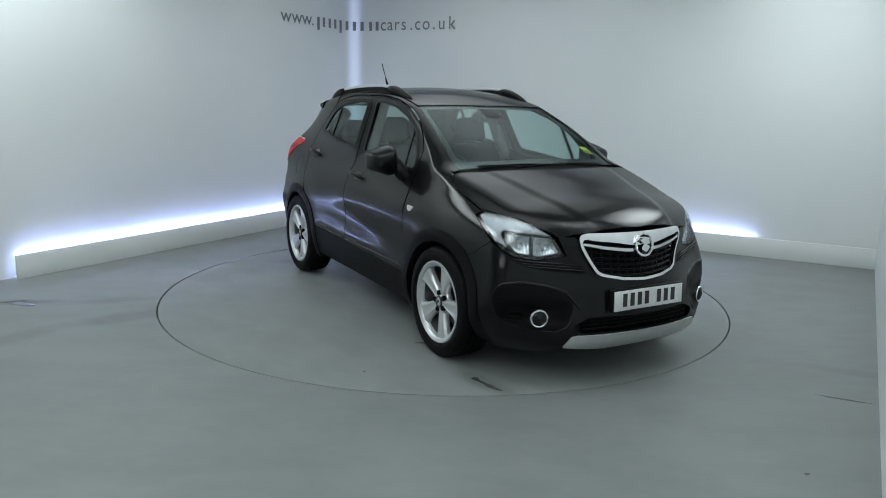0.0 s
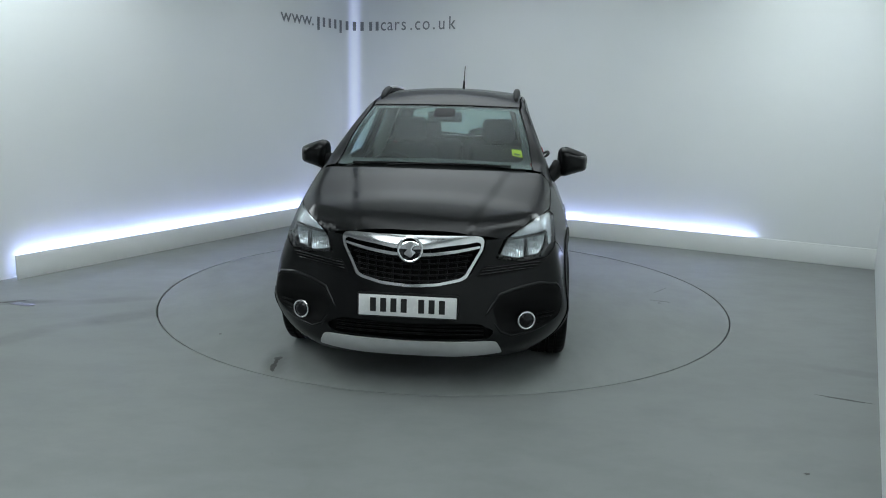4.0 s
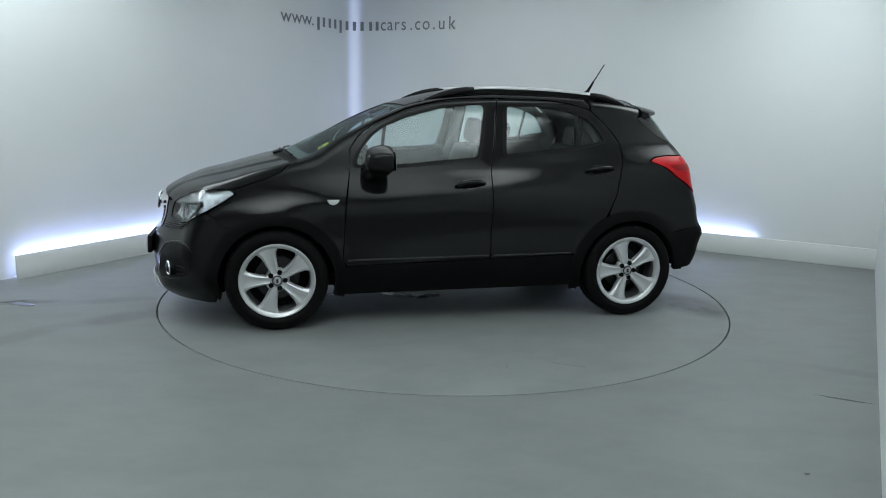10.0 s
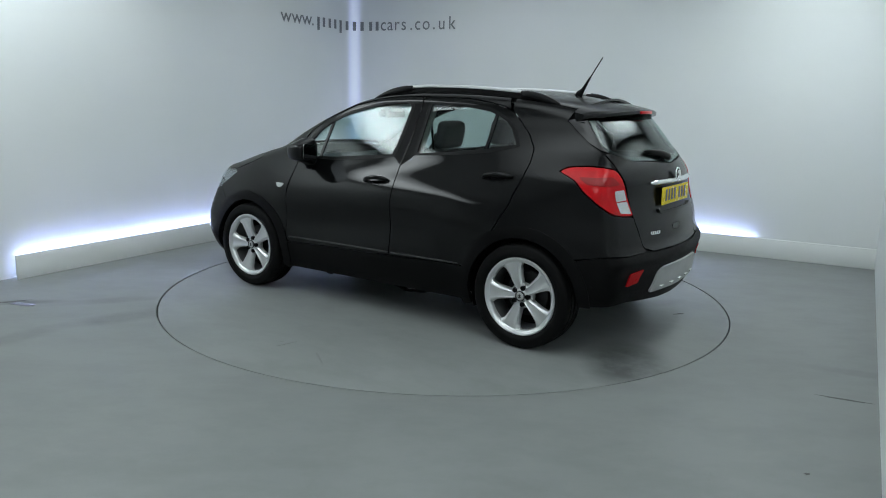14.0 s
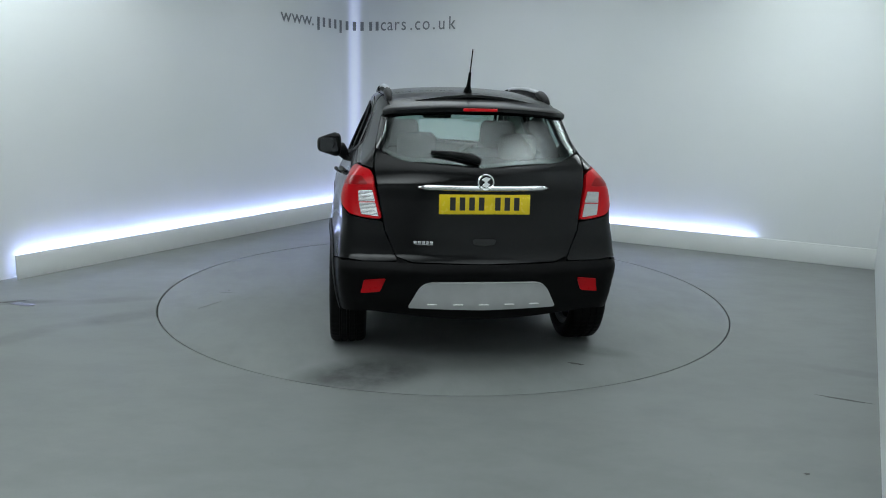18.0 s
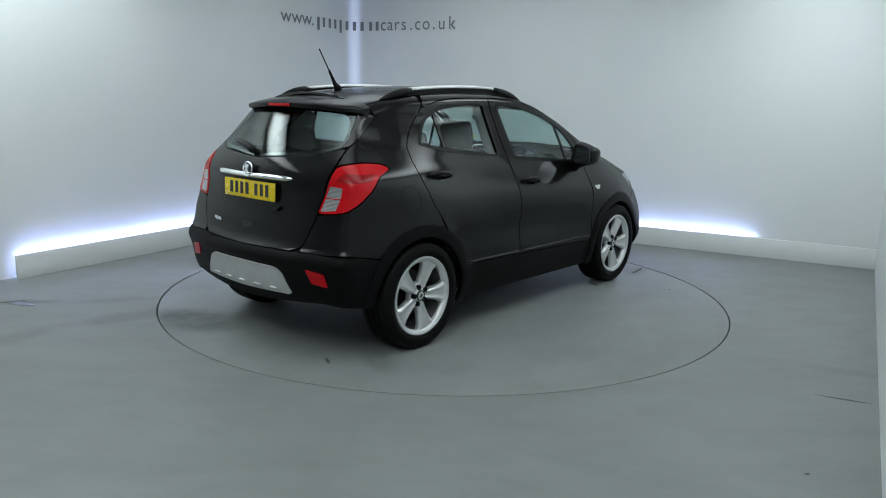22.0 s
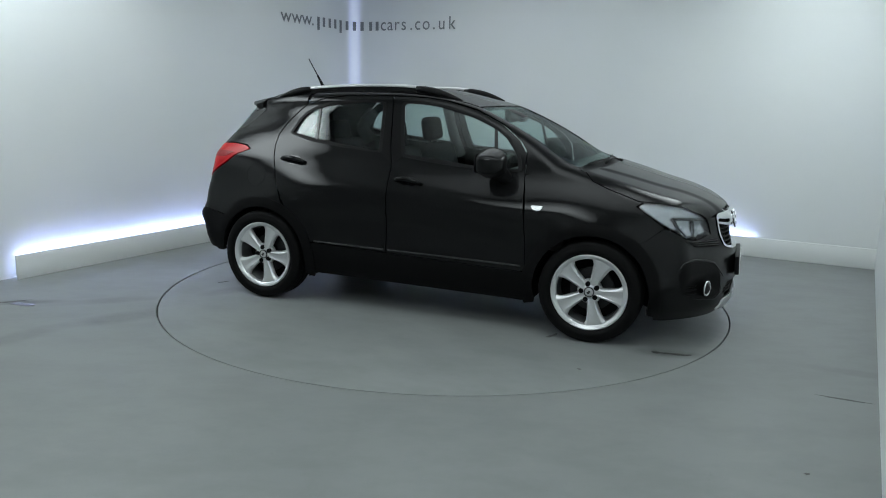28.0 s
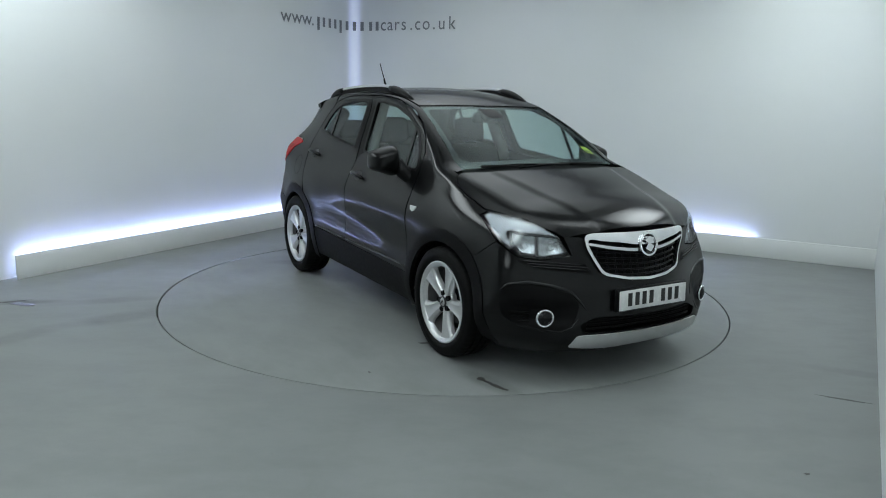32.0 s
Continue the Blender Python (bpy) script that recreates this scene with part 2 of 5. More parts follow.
def room():
    # the back walls meet in a rounded corner
    def wall_point(d, out, s):
        return CORNER + out * GAP + d * s
    inner = CORNER + OUT_L * GAP + OUT_R * GAP
    r = 0.24
    a, b = inner + LEFT * r, inner + RIGHT * r
    bend = [(1 - w) ** 2 * a + 2 * w * (1 - w) * inner + w * w * b for w in (k / 12 for k in range(13))]
    far_l = inner + LEFT * 9.6
    end_r = END_R + OUT_R * GAP
    back = end_r + SIDE * 9.9
    wall_run("wall_north", [far_l] + bend + [end_r + RIGHT * 0.10], "plain white painted walls meeting in a rounded corner")
    wall_run("wall_east", [end_r + RIGHT * 0.001, back], "plain white painted side wall")
    # unseen wall, added; its grey keeps the car's reflections dark
    wall_run("wall_south", [back, far_l], "unseen grey end wall added behind the camera", mat=UNLIT_GREY)
    verts = [(far_l.x - 3, far_l.y - 2, 0), (back.x + 3, back.y - 3, 0), (end_r.x + 2, end_r.y + 1, 0), (inner.x - 1, inner.y + 2, 0)]
    top = [(x, y, TALL) for x, y, _ in verts]
    bm = bmesh.new()
    bm.from_mesh(mesh_of("ceiling", top + [(x, y, TALL + 0.1) for x, y, _ in verts], [(0, 3, 2, 1), (4, 5, 6, 7)] + [(k, (k + 1) % 4, 4 + (k + 1) % 4, 4 + k) for k in range(4)], WALL))
    tagged(new("ceiling", from_bm("ceiling", bm, CEILING)), "plain grey painted ceiling", "ceiling", kind="structure")
    # the floor, with a round pit for the turntable
    steps = 128
    ring = [(TABLE_R * math.cos(2 * math.pi * k / steps), TABLE_R * math.sin(2 * math.pi * k / steps)) for k in range(steps)]
    outer = [(9 * math.cos(2 * math.pi * k / steps), 9 * math.sin(2 * math.pi * k / steps) - 2) for k in range(steps)]
    verts = [(x, y, 0) for x, y in ring] + [(x, y, 0) for x, y in outer] + [(x, y, -0.09) for x, y in ring] + [(0, 0, -0.09)]
    faces = []
    for k in range(steps):
        j = (k + 1) % steps
        faces += [(k, steps + k, steps + j, j), (k, j, 2 * steps + j, 2 * steps + k), (3 * steps, 2 * steps + k, 2 * steps + j)]
    tagged(new("floor", mesh_of("floor", verts, faces, FLOOR, smooth=False)), "worn grey painted concrete floor with faint scuffs", "floor", kind="structure")


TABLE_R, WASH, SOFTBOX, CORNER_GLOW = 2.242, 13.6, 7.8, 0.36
room()


def plinth(name, start, way, out, long, lit):
    """A low board in front of the wall with a light strip behind it."""
    angle = math.degrees(math.atan2(way.y, way.x))
    mid = start + way * (long / 2) + out * 0.0125
    t = thing(name, "low white painted upstand board hiding a light strip along the wall", "plinth", "plinths along the walls")
    part("board", block("board", (long, 0.025, 0.203), PLINTH, (mid.x, mid.y, 0.1015), (0, 0, angle), 0.003), t)
    mid = start + way * (lit[0] + lit[1]) / 2 + out * 0.036
    part("light_strip", block("light_strip", (lit[1] - lit[0], 0.012, 0.008), LED, (mid.x, mid.y, 0.165), (0, 0, angle), 0), t, "glowing cool white light strip")


plinth("plinth", CORNER, LEFT, OUT_L, 4.658, (0.02, 4.585))
plinth("plinth", CORNER, RIGHT, OUT_R, 6.2, (0.02, 5.02))



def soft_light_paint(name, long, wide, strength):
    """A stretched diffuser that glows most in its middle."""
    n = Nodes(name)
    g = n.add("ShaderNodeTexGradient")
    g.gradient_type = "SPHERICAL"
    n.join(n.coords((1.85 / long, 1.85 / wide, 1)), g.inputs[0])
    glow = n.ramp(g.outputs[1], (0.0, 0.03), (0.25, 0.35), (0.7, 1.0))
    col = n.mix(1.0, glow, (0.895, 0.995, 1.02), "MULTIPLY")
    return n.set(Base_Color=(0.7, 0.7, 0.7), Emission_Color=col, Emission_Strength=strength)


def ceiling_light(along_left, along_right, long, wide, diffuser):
    """An unseen light panel, placed by its way along the two back walls from their corner."""
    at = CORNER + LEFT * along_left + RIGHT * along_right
    t = thing("ceiling_light", "unseen soft white light panel hung under the ceiling", "ceiling light", "light panels under the ceiling", (at.x, at.y, TALL - 0.12))
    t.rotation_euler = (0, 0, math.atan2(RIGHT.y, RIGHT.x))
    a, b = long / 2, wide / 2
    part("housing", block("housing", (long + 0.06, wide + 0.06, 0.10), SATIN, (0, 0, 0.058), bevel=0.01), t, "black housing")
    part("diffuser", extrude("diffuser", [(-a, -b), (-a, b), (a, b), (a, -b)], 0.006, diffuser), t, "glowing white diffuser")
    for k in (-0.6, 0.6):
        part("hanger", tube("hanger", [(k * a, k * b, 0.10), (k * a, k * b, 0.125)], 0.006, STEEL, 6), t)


# Panels out of view; the wall and dim ones are added to brighten walls.
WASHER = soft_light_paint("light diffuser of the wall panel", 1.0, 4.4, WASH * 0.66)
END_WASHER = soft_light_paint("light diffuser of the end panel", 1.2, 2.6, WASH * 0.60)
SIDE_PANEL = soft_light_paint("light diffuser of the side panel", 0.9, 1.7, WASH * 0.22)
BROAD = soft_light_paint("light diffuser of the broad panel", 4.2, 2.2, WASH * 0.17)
DIM_FILL = soft_light_paint("light diffuser of the added dim panel", 4.6, 3.6, WASH * 0.096)
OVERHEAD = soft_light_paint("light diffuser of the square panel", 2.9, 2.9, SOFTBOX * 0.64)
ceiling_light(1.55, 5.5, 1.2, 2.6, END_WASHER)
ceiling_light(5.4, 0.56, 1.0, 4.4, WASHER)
ceiling_light(2.0, 2.6, 4.0, 3.6, DIM_FILL)
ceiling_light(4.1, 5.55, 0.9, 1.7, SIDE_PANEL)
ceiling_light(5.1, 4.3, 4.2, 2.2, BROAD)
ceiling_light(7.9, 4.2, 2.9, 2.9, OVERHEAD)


# ---- the bright upright streak in the corner, put in as emission ----
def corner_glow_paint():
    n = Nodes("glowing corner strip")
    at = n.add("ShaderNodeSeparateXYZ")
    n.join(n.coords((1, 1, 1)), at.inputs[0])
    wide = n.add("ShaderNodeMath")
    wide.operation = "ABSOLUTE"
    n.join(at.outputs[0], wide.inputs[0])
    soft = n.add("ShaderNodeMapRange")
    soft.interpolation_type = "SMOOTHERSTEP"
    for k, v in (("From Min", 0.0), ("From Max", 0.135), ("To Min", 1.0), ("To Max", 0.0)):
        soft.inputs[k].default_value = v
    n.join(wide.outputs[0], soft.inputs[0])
    # the streak's soft edges are drawn into the emission colour
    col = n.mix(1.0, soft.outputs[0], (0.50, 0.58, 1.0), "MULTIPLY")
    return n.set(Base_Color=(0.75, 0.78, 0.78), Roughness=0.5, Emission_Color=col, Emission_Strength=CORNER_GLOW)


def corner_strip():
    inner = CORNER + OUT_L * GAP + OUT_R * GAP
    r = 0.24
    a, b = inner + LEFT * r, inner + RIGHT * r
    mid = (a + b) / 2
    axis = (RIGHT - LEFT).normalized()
    ob = tagged(new("corner_streak", None), "glowing cool white upright streak in the corner", "light strip")
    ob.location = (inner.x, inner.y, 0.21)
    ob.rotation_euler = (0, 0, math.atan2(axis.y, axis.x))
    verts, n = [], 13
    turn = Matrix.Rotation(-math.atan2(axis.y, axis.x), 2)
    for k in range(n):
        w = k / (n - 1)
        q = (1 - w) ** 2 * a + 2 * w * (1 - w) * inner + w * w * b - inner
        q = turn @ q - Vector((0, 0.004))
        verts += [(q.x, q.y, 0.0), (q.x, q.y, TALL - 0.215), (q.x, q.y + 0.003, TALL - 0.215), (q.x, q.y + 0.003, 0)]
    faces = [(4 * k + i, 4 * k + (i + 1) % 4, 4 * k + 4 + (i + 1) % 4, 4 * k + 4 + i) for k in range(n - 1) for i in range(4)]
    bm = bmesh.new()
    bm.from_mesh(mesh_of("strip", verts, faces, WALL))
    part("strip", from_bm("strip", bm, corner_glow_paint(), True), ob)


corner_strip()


# ---- lettering along the back walls ----
def wall_place(s, z):
    """A pose on the back walls, s metres along them from the corner (left below zero), facing the room."""
    if abs(s) < 0.155:
        # on the rounded corner
        inner, w = CORNER + OUT_L * GAP + OUT_R * GAP, 0.5 + s / 0.31
        a, b = inner + LEFT * 0.24, inner + RIGHT * 0.24
        p = (1 - w) ** 2 * a + 2 * w * (1 - w) * inner + w * w * b
        x = ((inner - a) * (1 - w) + (b - inner) * w).normalized()
        p = p + Vector((x.y, -x.x)) * 0.010
        return Matrix.Translation((p.x, p.y, z)) @ Matrix(((x.x, x.y, 0), (0, 0, 1), (x.y, -x.x, 0))).transposed().to_4x4()
    d, out = (RIGHT, OUT_R) if s >= 0 else (LEFT, OUT_L)
    p = CORNER + out * (GAP - 0.0015) + d * abs(s)
    face = -out
    x = Vector((0, 0, 1)).cross(Vector((face.x, face.y, 0)))
    return Matrix.Translation((p.x, p.y, z)) @ Matrix((x, (0, 0, 1), (face.x, face.y, 0))).transposed().to_4x4()


def letter_mesh(ch):
    cu = bpy.data.curves.new("letter", "FONT")
    cu.body, cu.align_x, cu.size, cu.extrude = ch, "CENTER", 0.225, 0.001
    tmp = new("letter_source", cu)
    me = bpy.data.meshes.new_from_object(tmp.evaluated_get(bpy.context.evaluated_depsgraph_get()))
    bpy.data.objects.remove(tmp)
    me.materials.clear()
    me.materials.append(GREY_INK)
    return me


def wall_sign():
    sign = thing("wall_lettering", "grey wall lettering of a web address", "lettering")
    for ch, s, stretch in (("w", -1.215, 1.25), ("w", -1.025, 1.25), ("w", -0.845, 1.25), (".", -0.735, 1), ("c", 0.385, 1), ("a", 0.487, 1), ("r", 0.588, 1), ("s", 0.69, 1), (".", 0.80, 1), ("c", 0.892, 1), ("o", 1.015, 1),
                           (".", 1.126, 1), ("u", 1.235, 1), ("k", 1.375, 1)):
        ob = part("letter", letter_mesh(ch), sign)
        ob.matrix_basis = wall_place(s, 2.405) @ Matrix.Diagonal((stretch * 0.92, 1.0, 1, 1))
    # the name in the middle: plain bars of the letters' size
    for s, tail in ((-0.63, 1), (-0.525, 0), (-0.41, 0), (-0.30, 0), (-0.19, 1), (-0.095, 0), (0.0, 0), (0.09, 0), (0.19, 0), (0.29, 0)):
        low = 0.045 if tail else 0.0
        ob = part("name_bar", block("name_bar", (0.044, 0.112 + low, 0.002), GREY_INK, (0, 0.056 - low / 2, 0), bevel=0), sign)
        ob.matrix_basis = wall_place(s, 2.405)


wall_sign()

# ---- the turntable ----
turntable = thing("turntable", "round grey painted turntable flush with the floor", "turntable")


def build_turntable():
    n, r = 128, TABLE_R - 0.010
    rim = [(r * math.cos(2 * math.pi * k / n), r * math.sin(2 * math.pi * k / n)) for k in range(n)]
    part("disc", extrude("disc", rim, 0.06, DISC, Matrix.Translation((0, 0, -0.06)), 0.003), turntable)

    # dark tyre marks that turn with the table
    rnd = random.Random(4)

    def blot(name, x, y, long, wide, turn, mat, label):
        pts = []
        for k in range(22):
            a = 2 * math.pi * k / 22
            r = 0.75 + 0.45 * rnd.random()
            u, v = long * r * math.cos(a), wide * r * math.sin(a)
            c, s = math.cos(radians(turn)), math.sin(radians(turn))
            pts.append((x + c * u - s * v, y + s * u + c * v))
        part(name, extrude(name, rounded(pts, 0.02, 2), 0.0008, mat, Matrix.Translation((0, 0, 0.0006))), turntable, label)

    for x, y, long, wide, turn in ((1.81, -0.826, 0.035, 0.022, 0), (1.87, -0.820, 0.045, 0.012, 10), (1.94, -0.812, 0.05, 0.02, 12), (2.0, -0.800, 0.03, 0.012, 30), (1.11, -0.80, 0.05, 0.016, 60),
                                   (1.13, -0.75, 0.03, 0.012, 80), (1.42, -1.35, 0.012, 0.008, 0), (0.0, 1.76, 0.07, 0.008, 75), (-0.36, 1.83, 0.13, 0.006, 145), (-1.78, -0.59, 0.05, 0.012, 60), (0.06, 1.75, 0.02, 0.008, 20)):
        blot("tyre_mark", x, y, long, wide, turn, FAINT if y > 1 else STAIN, "dark rubber mark")


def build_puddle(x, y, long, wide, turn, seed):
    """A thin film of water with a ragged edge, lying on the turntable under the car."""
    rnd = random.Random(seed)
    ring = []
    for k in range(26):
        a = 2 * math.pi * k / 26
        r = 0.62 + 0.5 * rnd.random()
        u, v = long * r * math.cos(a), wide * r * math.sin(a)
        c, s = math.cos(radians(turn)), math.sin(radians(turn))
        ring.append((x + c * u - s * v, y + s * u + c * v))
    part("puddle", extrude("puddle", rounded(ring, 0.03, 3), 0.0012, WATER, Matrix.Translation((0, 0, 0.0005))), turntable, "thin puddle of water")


build_turntable()
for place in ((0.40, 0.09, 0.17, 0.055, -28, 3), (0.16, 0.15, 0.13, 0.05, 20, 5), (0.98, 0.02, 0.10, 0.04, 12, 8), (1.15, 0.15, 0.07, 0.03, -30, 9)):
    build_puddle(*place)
for x, y, long, wide, turn in ((-3.25, -0.645, 0.14, 0.012, 28), (2.22, -2.15, 0.14, 0.010, -24), (1.61, -3.01, 0.015, 0.008, 10)):
    c, s = math.cos(radians(turn)), math.sin(radians(turn))
    ring = [(x + c * long * math.cos(a) * (0.8 + 0.3 * math.sin(5 * a)) - s * wide * math.sin(a), y + s * long * math.cos(a) * (0.8 + 0.3 * math.sin(5 * a)) + c * wide * math.sin(a)) for a in (2 * math.pi * k / 24 for k in range(24))]
    tagged(new("floor_mark", extrude("floor_mark", ring, 0.0008, STAIN, Matrix.Translation((0, 0, 0.0006)))), "dark scuff mark on the painted floor", "mark")


tagged(new("floor_puddle", extrude("floor_puddle", rounded([(-3.24, -0.70), (-3.19, -0.655), (-3.10, -0.68), (-3.03, -0.70), (-3.02, -0.735), (-3.10, -0.75), (-3.17, -0.725)], 0.03, 3), 0.0012, WATER, Matrix.Translation((0, 0, 0.0016)))), "small puddle of water on the painted floor", "puddle")


# ---- the car's outer form: x forward from the rear axle, y to its left, z up ----
class Spline:
    """A smooth curve through knots, straight beyond its ends."""
    def __init__(self, *knots):
        knots = sorted(knots)
        self.x = np.array([k[0] for k in knots], float)
        self.y = np.array([k[1] for k in knots], float)
        d = np.diff(self.y) / np.diff(self.x)
        m = np.empty(len(self.x))
        m[1:-1] = (d[1:] * np.diff(self.x)[:-1] + d[:-1] * np.diff(self.x)[1:]) / (self.x[2:] - self.x[:-2])
        m[0], m[-1] = d[0], d[-1]
        self.m = m

    def __call__(self, v):
        v = np.asarray(v, float)
        i = np.clip(np.searchsorted(self.x, v) - 1, 0, len(self.x) - 2)
        h = self.x[i + 1] - self.x[i]
        raw = (v - self.x[i]) / h
        s = np.clip(raw, 0, 1)
        y = ((2 * s**3 - 3 * s**2 + 1) * self.y[i] + (s**3 - 2 * s**2 + s) * h * self.m[i]
             + (3 * s**2 - 2 * s**3) * self.y[i + 1] + (s**3 - s**2) * h * self.m[i + 1])
        return y + np.where(raw < 0, raw * h * self.m[0], 0) + np.where(raw > 1, (raw - 1) * h * self.m[-1], 0)


def smax(a, b, k):
    h = np.clip(0.5 + 0.5 * (a - b) / k, 0, 1)
    return b + (a - b) * h + k * h * (1 - h)


def smin(a, b, k):
    return -smax(-a, -b, k)


AXLE_F, AXLE_R, HUB = 2.555, 0.0, 0.336
HOOD = Spline((2, 1.244), (2.3, 1.196), (2.5, 1.146), (2.7, 1.098), (2.9, 1.043), (3.1, 0.991), (3.22, 0.943), (3.32, 0.890), (3.42, 0.831))
HOOD_DROP = Spline((2, 0.112), (2.4, 0.070), (2.8, 0.101), (3.1, 0.129), (3.4, 0.180))
ROOF = Spline((-0.6, 1.484), (-0.34, 1.545), (0, 1.605), (0.4, 1.641), (0.8, 1.655), (1.1, 1.649), (1.357, 1.616), (1.622, 1.539), (1.842, 1.447), (2.061, 1.353), (2.236, 1.281), (2.416, 1.194), (2.7, 1.049))
ROOF_DROP = Spline((-0.4, 0.206), (0, 0.164), (0.4, 0.143), (1, 0.131), (1.4, 0.105), (1.65, 0.037), (1.9, 0.038), (2.1, 0.095), (2.25, 0.168), (2.4, 0.189))
NOSE = Spline((0.1, 3.229), (0.165, 3.320), (0.24, 3.404), (0.33, 3.437), (0.43, 3.446), (0.55, 3.435), (0.62, 3.410), (0.72, 3.386), (0.81, 3.386), (0.88, 3.376), (1, 3.317))
NOSE_2 = Spline((0.15, 0.014), (0.25, 0.066), (0.4, 0.386), (0.5, 0.580), (0.8, 0.714))
NOSE_4 = Spline((0.2, 1.182), (0.45, -0.032), (0.6, -0.377), (0.8, -0.367), (1, -0.453))
TAIL = Spline((0.1, -0.559), (0.2, -0.618), (0.3, -0.676), (0.42, -0.724), (0.54, -0.739), (0.62, -0.758), (0.7, -0.708), (0.82, -0.686), (1, -0.655), (1.1, -0.655), (1.17, -0.629), (1.25, -0.578), (1.35, -0.506), (1.48, -0.398), (1.6, -0.288))
TAIL_2 = Spline((0.3, 0.224), (0.6, 0.195), (0.8, 0.184), (1.1, 0.287), (1.3, 0.406), (1.5, 0.479))
LOW = Spline((0.1, 0.755), (0.2, 0.800), (0.28, 0.831), (0.4, 0.857), (0.5, 0.862), (0.65, 0.864), (0.85, 0.885), (1, 0.889), (1.3, 0.890))
HIGH = Spline((0.85, 0.894), (1.036, 0.789), (1.218, 0.714), (1.399, 0.640), (1.5, 0.602), (1.58, 0.586), (1.7, 0.530))
REAR_IN = Spline((0.4, 0.033), (0.6, 0.022), (0.86, 0.045), (1.1, -0.008), (1.28, 0.063), (1.6, 0.070))
FRONT_IN = Spline((0.2, 0.009), (0.3, -0.001), (0.55, 0.023), (0.65, 0.036), (0.82, 0.087), (1, 0.129))


CREASE = Spline((2.6, 0.875), (2.12, 0.898), (1.893, 0.914), (1.43, 0.985), (1.077, 1.035), (0.72, 1.085), (0.32, 1.125), (-0.01, 1.145), (-0.4, 1.15))


def half_width(x, z):
    w = smin(LOW(z), HIGH(z), 0.10) + 0.006 * np.exp(-(((z - 0.86) / 0.14) ** 2))
    w = w - REAR_IN(z) * np.clip((0.6 - x) / 0.9, 0, 2) ** 2 - FRONT_IN(z) * np.clip((x - 2.2) / 0.7, 0, 2) ** 2
    # the raised line from the front wing through the handles
    w = w - 0.0035 * np.tanh((z - CREASE(x)) / 0.045) * np.clip((2.45 - x) / 0.4, 0, 1) * np.clip((x + 0.35) / 0.3, 0, 1)
    for ax in (AXLE_F, AXLE_R):
        d = np.hypot(x - ax, z - HUB)
        w = w + 0.016 * np.exp(-(((d - 0.40) / 0.09) ** 2))
    # the hollow along the doors, which climbs towards the rear wheel
    line = 0.60 + 0.17 * np.clip(1.9 - x, -1, 2) * 0.8
    inside = np.exp(-(((x - 1.25) / 0.72) ** 4))
    return w - 0.022 * inside * np.exp(-(((z - line) / 0.15) ** 2))


def body(x, y, z):
    """Below zero inside the car, above it outside."""
    y = np.abs(y)
    side = (y - half_width(x, z)) * 0.95
    hood = z - HOOD(x) + HOOD_DROP(x) * y**2
    roof = (z - ROOF(x) + ROOF_DROP(x) * y**2) * 0.93
    top = smin(hood, roof, 0.02)
    f = smax(side, top, 0.065)
    f = smax(f, x - NOSE(z) + NOSE_2(z) * y**2 + NOSE_4(z) * y**4, 0.08)
    return smax(f, TAIL(z) + TAIL_2(z) * y**2 - x, 0.07)


def meet(start, way, far=3.0, level=0.0):
    """The outermost place on the body along rays that come in from afar: start + s * way."""
    s = np.zeros(len(start))
    for _ in range(44):
        p = start + s[:, None] * way
        s = np.minimum(s + np.clip(0.88 * (body(p[:, 0], p[:, 1], p[:, 2]) - level), -0.05, 0.4), far)
    return start + s[:, None] * way


def outward(p):
    e, g = 1e-4, []
    for k in range(3):
        d = np.zeros(3)
        d[k] = e
        g.append(body(*(p + d).T) - body(*(p - d).T))
    g = np.stack(g, -1)
    return g / np.linalg.norm(g, axis=1, keepdims=True)


# ---- panels that follow the car's form ----
class View:
    """A way to look at the body: turns places into two numbers and those back into rays."""
    def __init__(self, d):
        self.d = np.array(d, float) / np.linalg.norm(d)
        up = np.array((0, 0, 1.0)) if abs(self.d[2]) < 0.9 else np.array((1.0, 0, 0))
        self.u = np.cross(up, self.d)
        self.u /= np.linalg.norm(self.u)
        self.v = np.cross(self.d, self.u)

    def flat(self, p):
        return np.stack([p @ self.u, p @ self.v], -1)

    def cast(self, q, level=0.0):
        start = np.array((1.3, 0, 0.8)) + 3.2 * self.d
        start = start + (q[:, :1] - start @ self.u) * self.u + (q[:, 1:] - start @ self.v) * self.v
        return meet(start, np.tile(-self.d, (len(q), 1)), 4.5, level)


class Round:
    """The same round an upright axis at x; the first number is the way along an arc of 0.8 m."""
    def __init__(self, x, sign):
        self.x, self.sign = x, sign

    def flat(self, p):
        return np.stack([0.8 * np.arctan2(p[:, 1], self.sign * (p[:, 0] - self.x)), p[:, 2]], -1)

    def cast(self, q, level=0.0):
        a = q[:, 0] / 0.8
        way = np.stack([-self.sign * np.cos(a), -np.sin(a), 0 * a], -1)
        start = np.stack([self.x + 0 * a, 0 * a, q[:, 1]], -1) - way * 1.9
        return meet(start, way, 1.9, level)


SIDEWAYS, ABOVE, BEHIND, AHEAD = View((0, 1, 0)), View((0, 0, 1)), View((-1, 0, 0.05)), View((1, 0, 0))
NOSE_ROUND, TAIL_ROUND = Round(2.2, 1), Round(0.3, -1)
FENDER, QUARTER, PILLAR = View((0.25, 0.80, 0.50)), View((-0.45, 0.85, 0.25)), View((0.25, 0.75, 0.60))
FRONT_GLASS, BACK_GLASS = View((0.6, 0, 0.8)), View((-0.8, 0, 0.5))


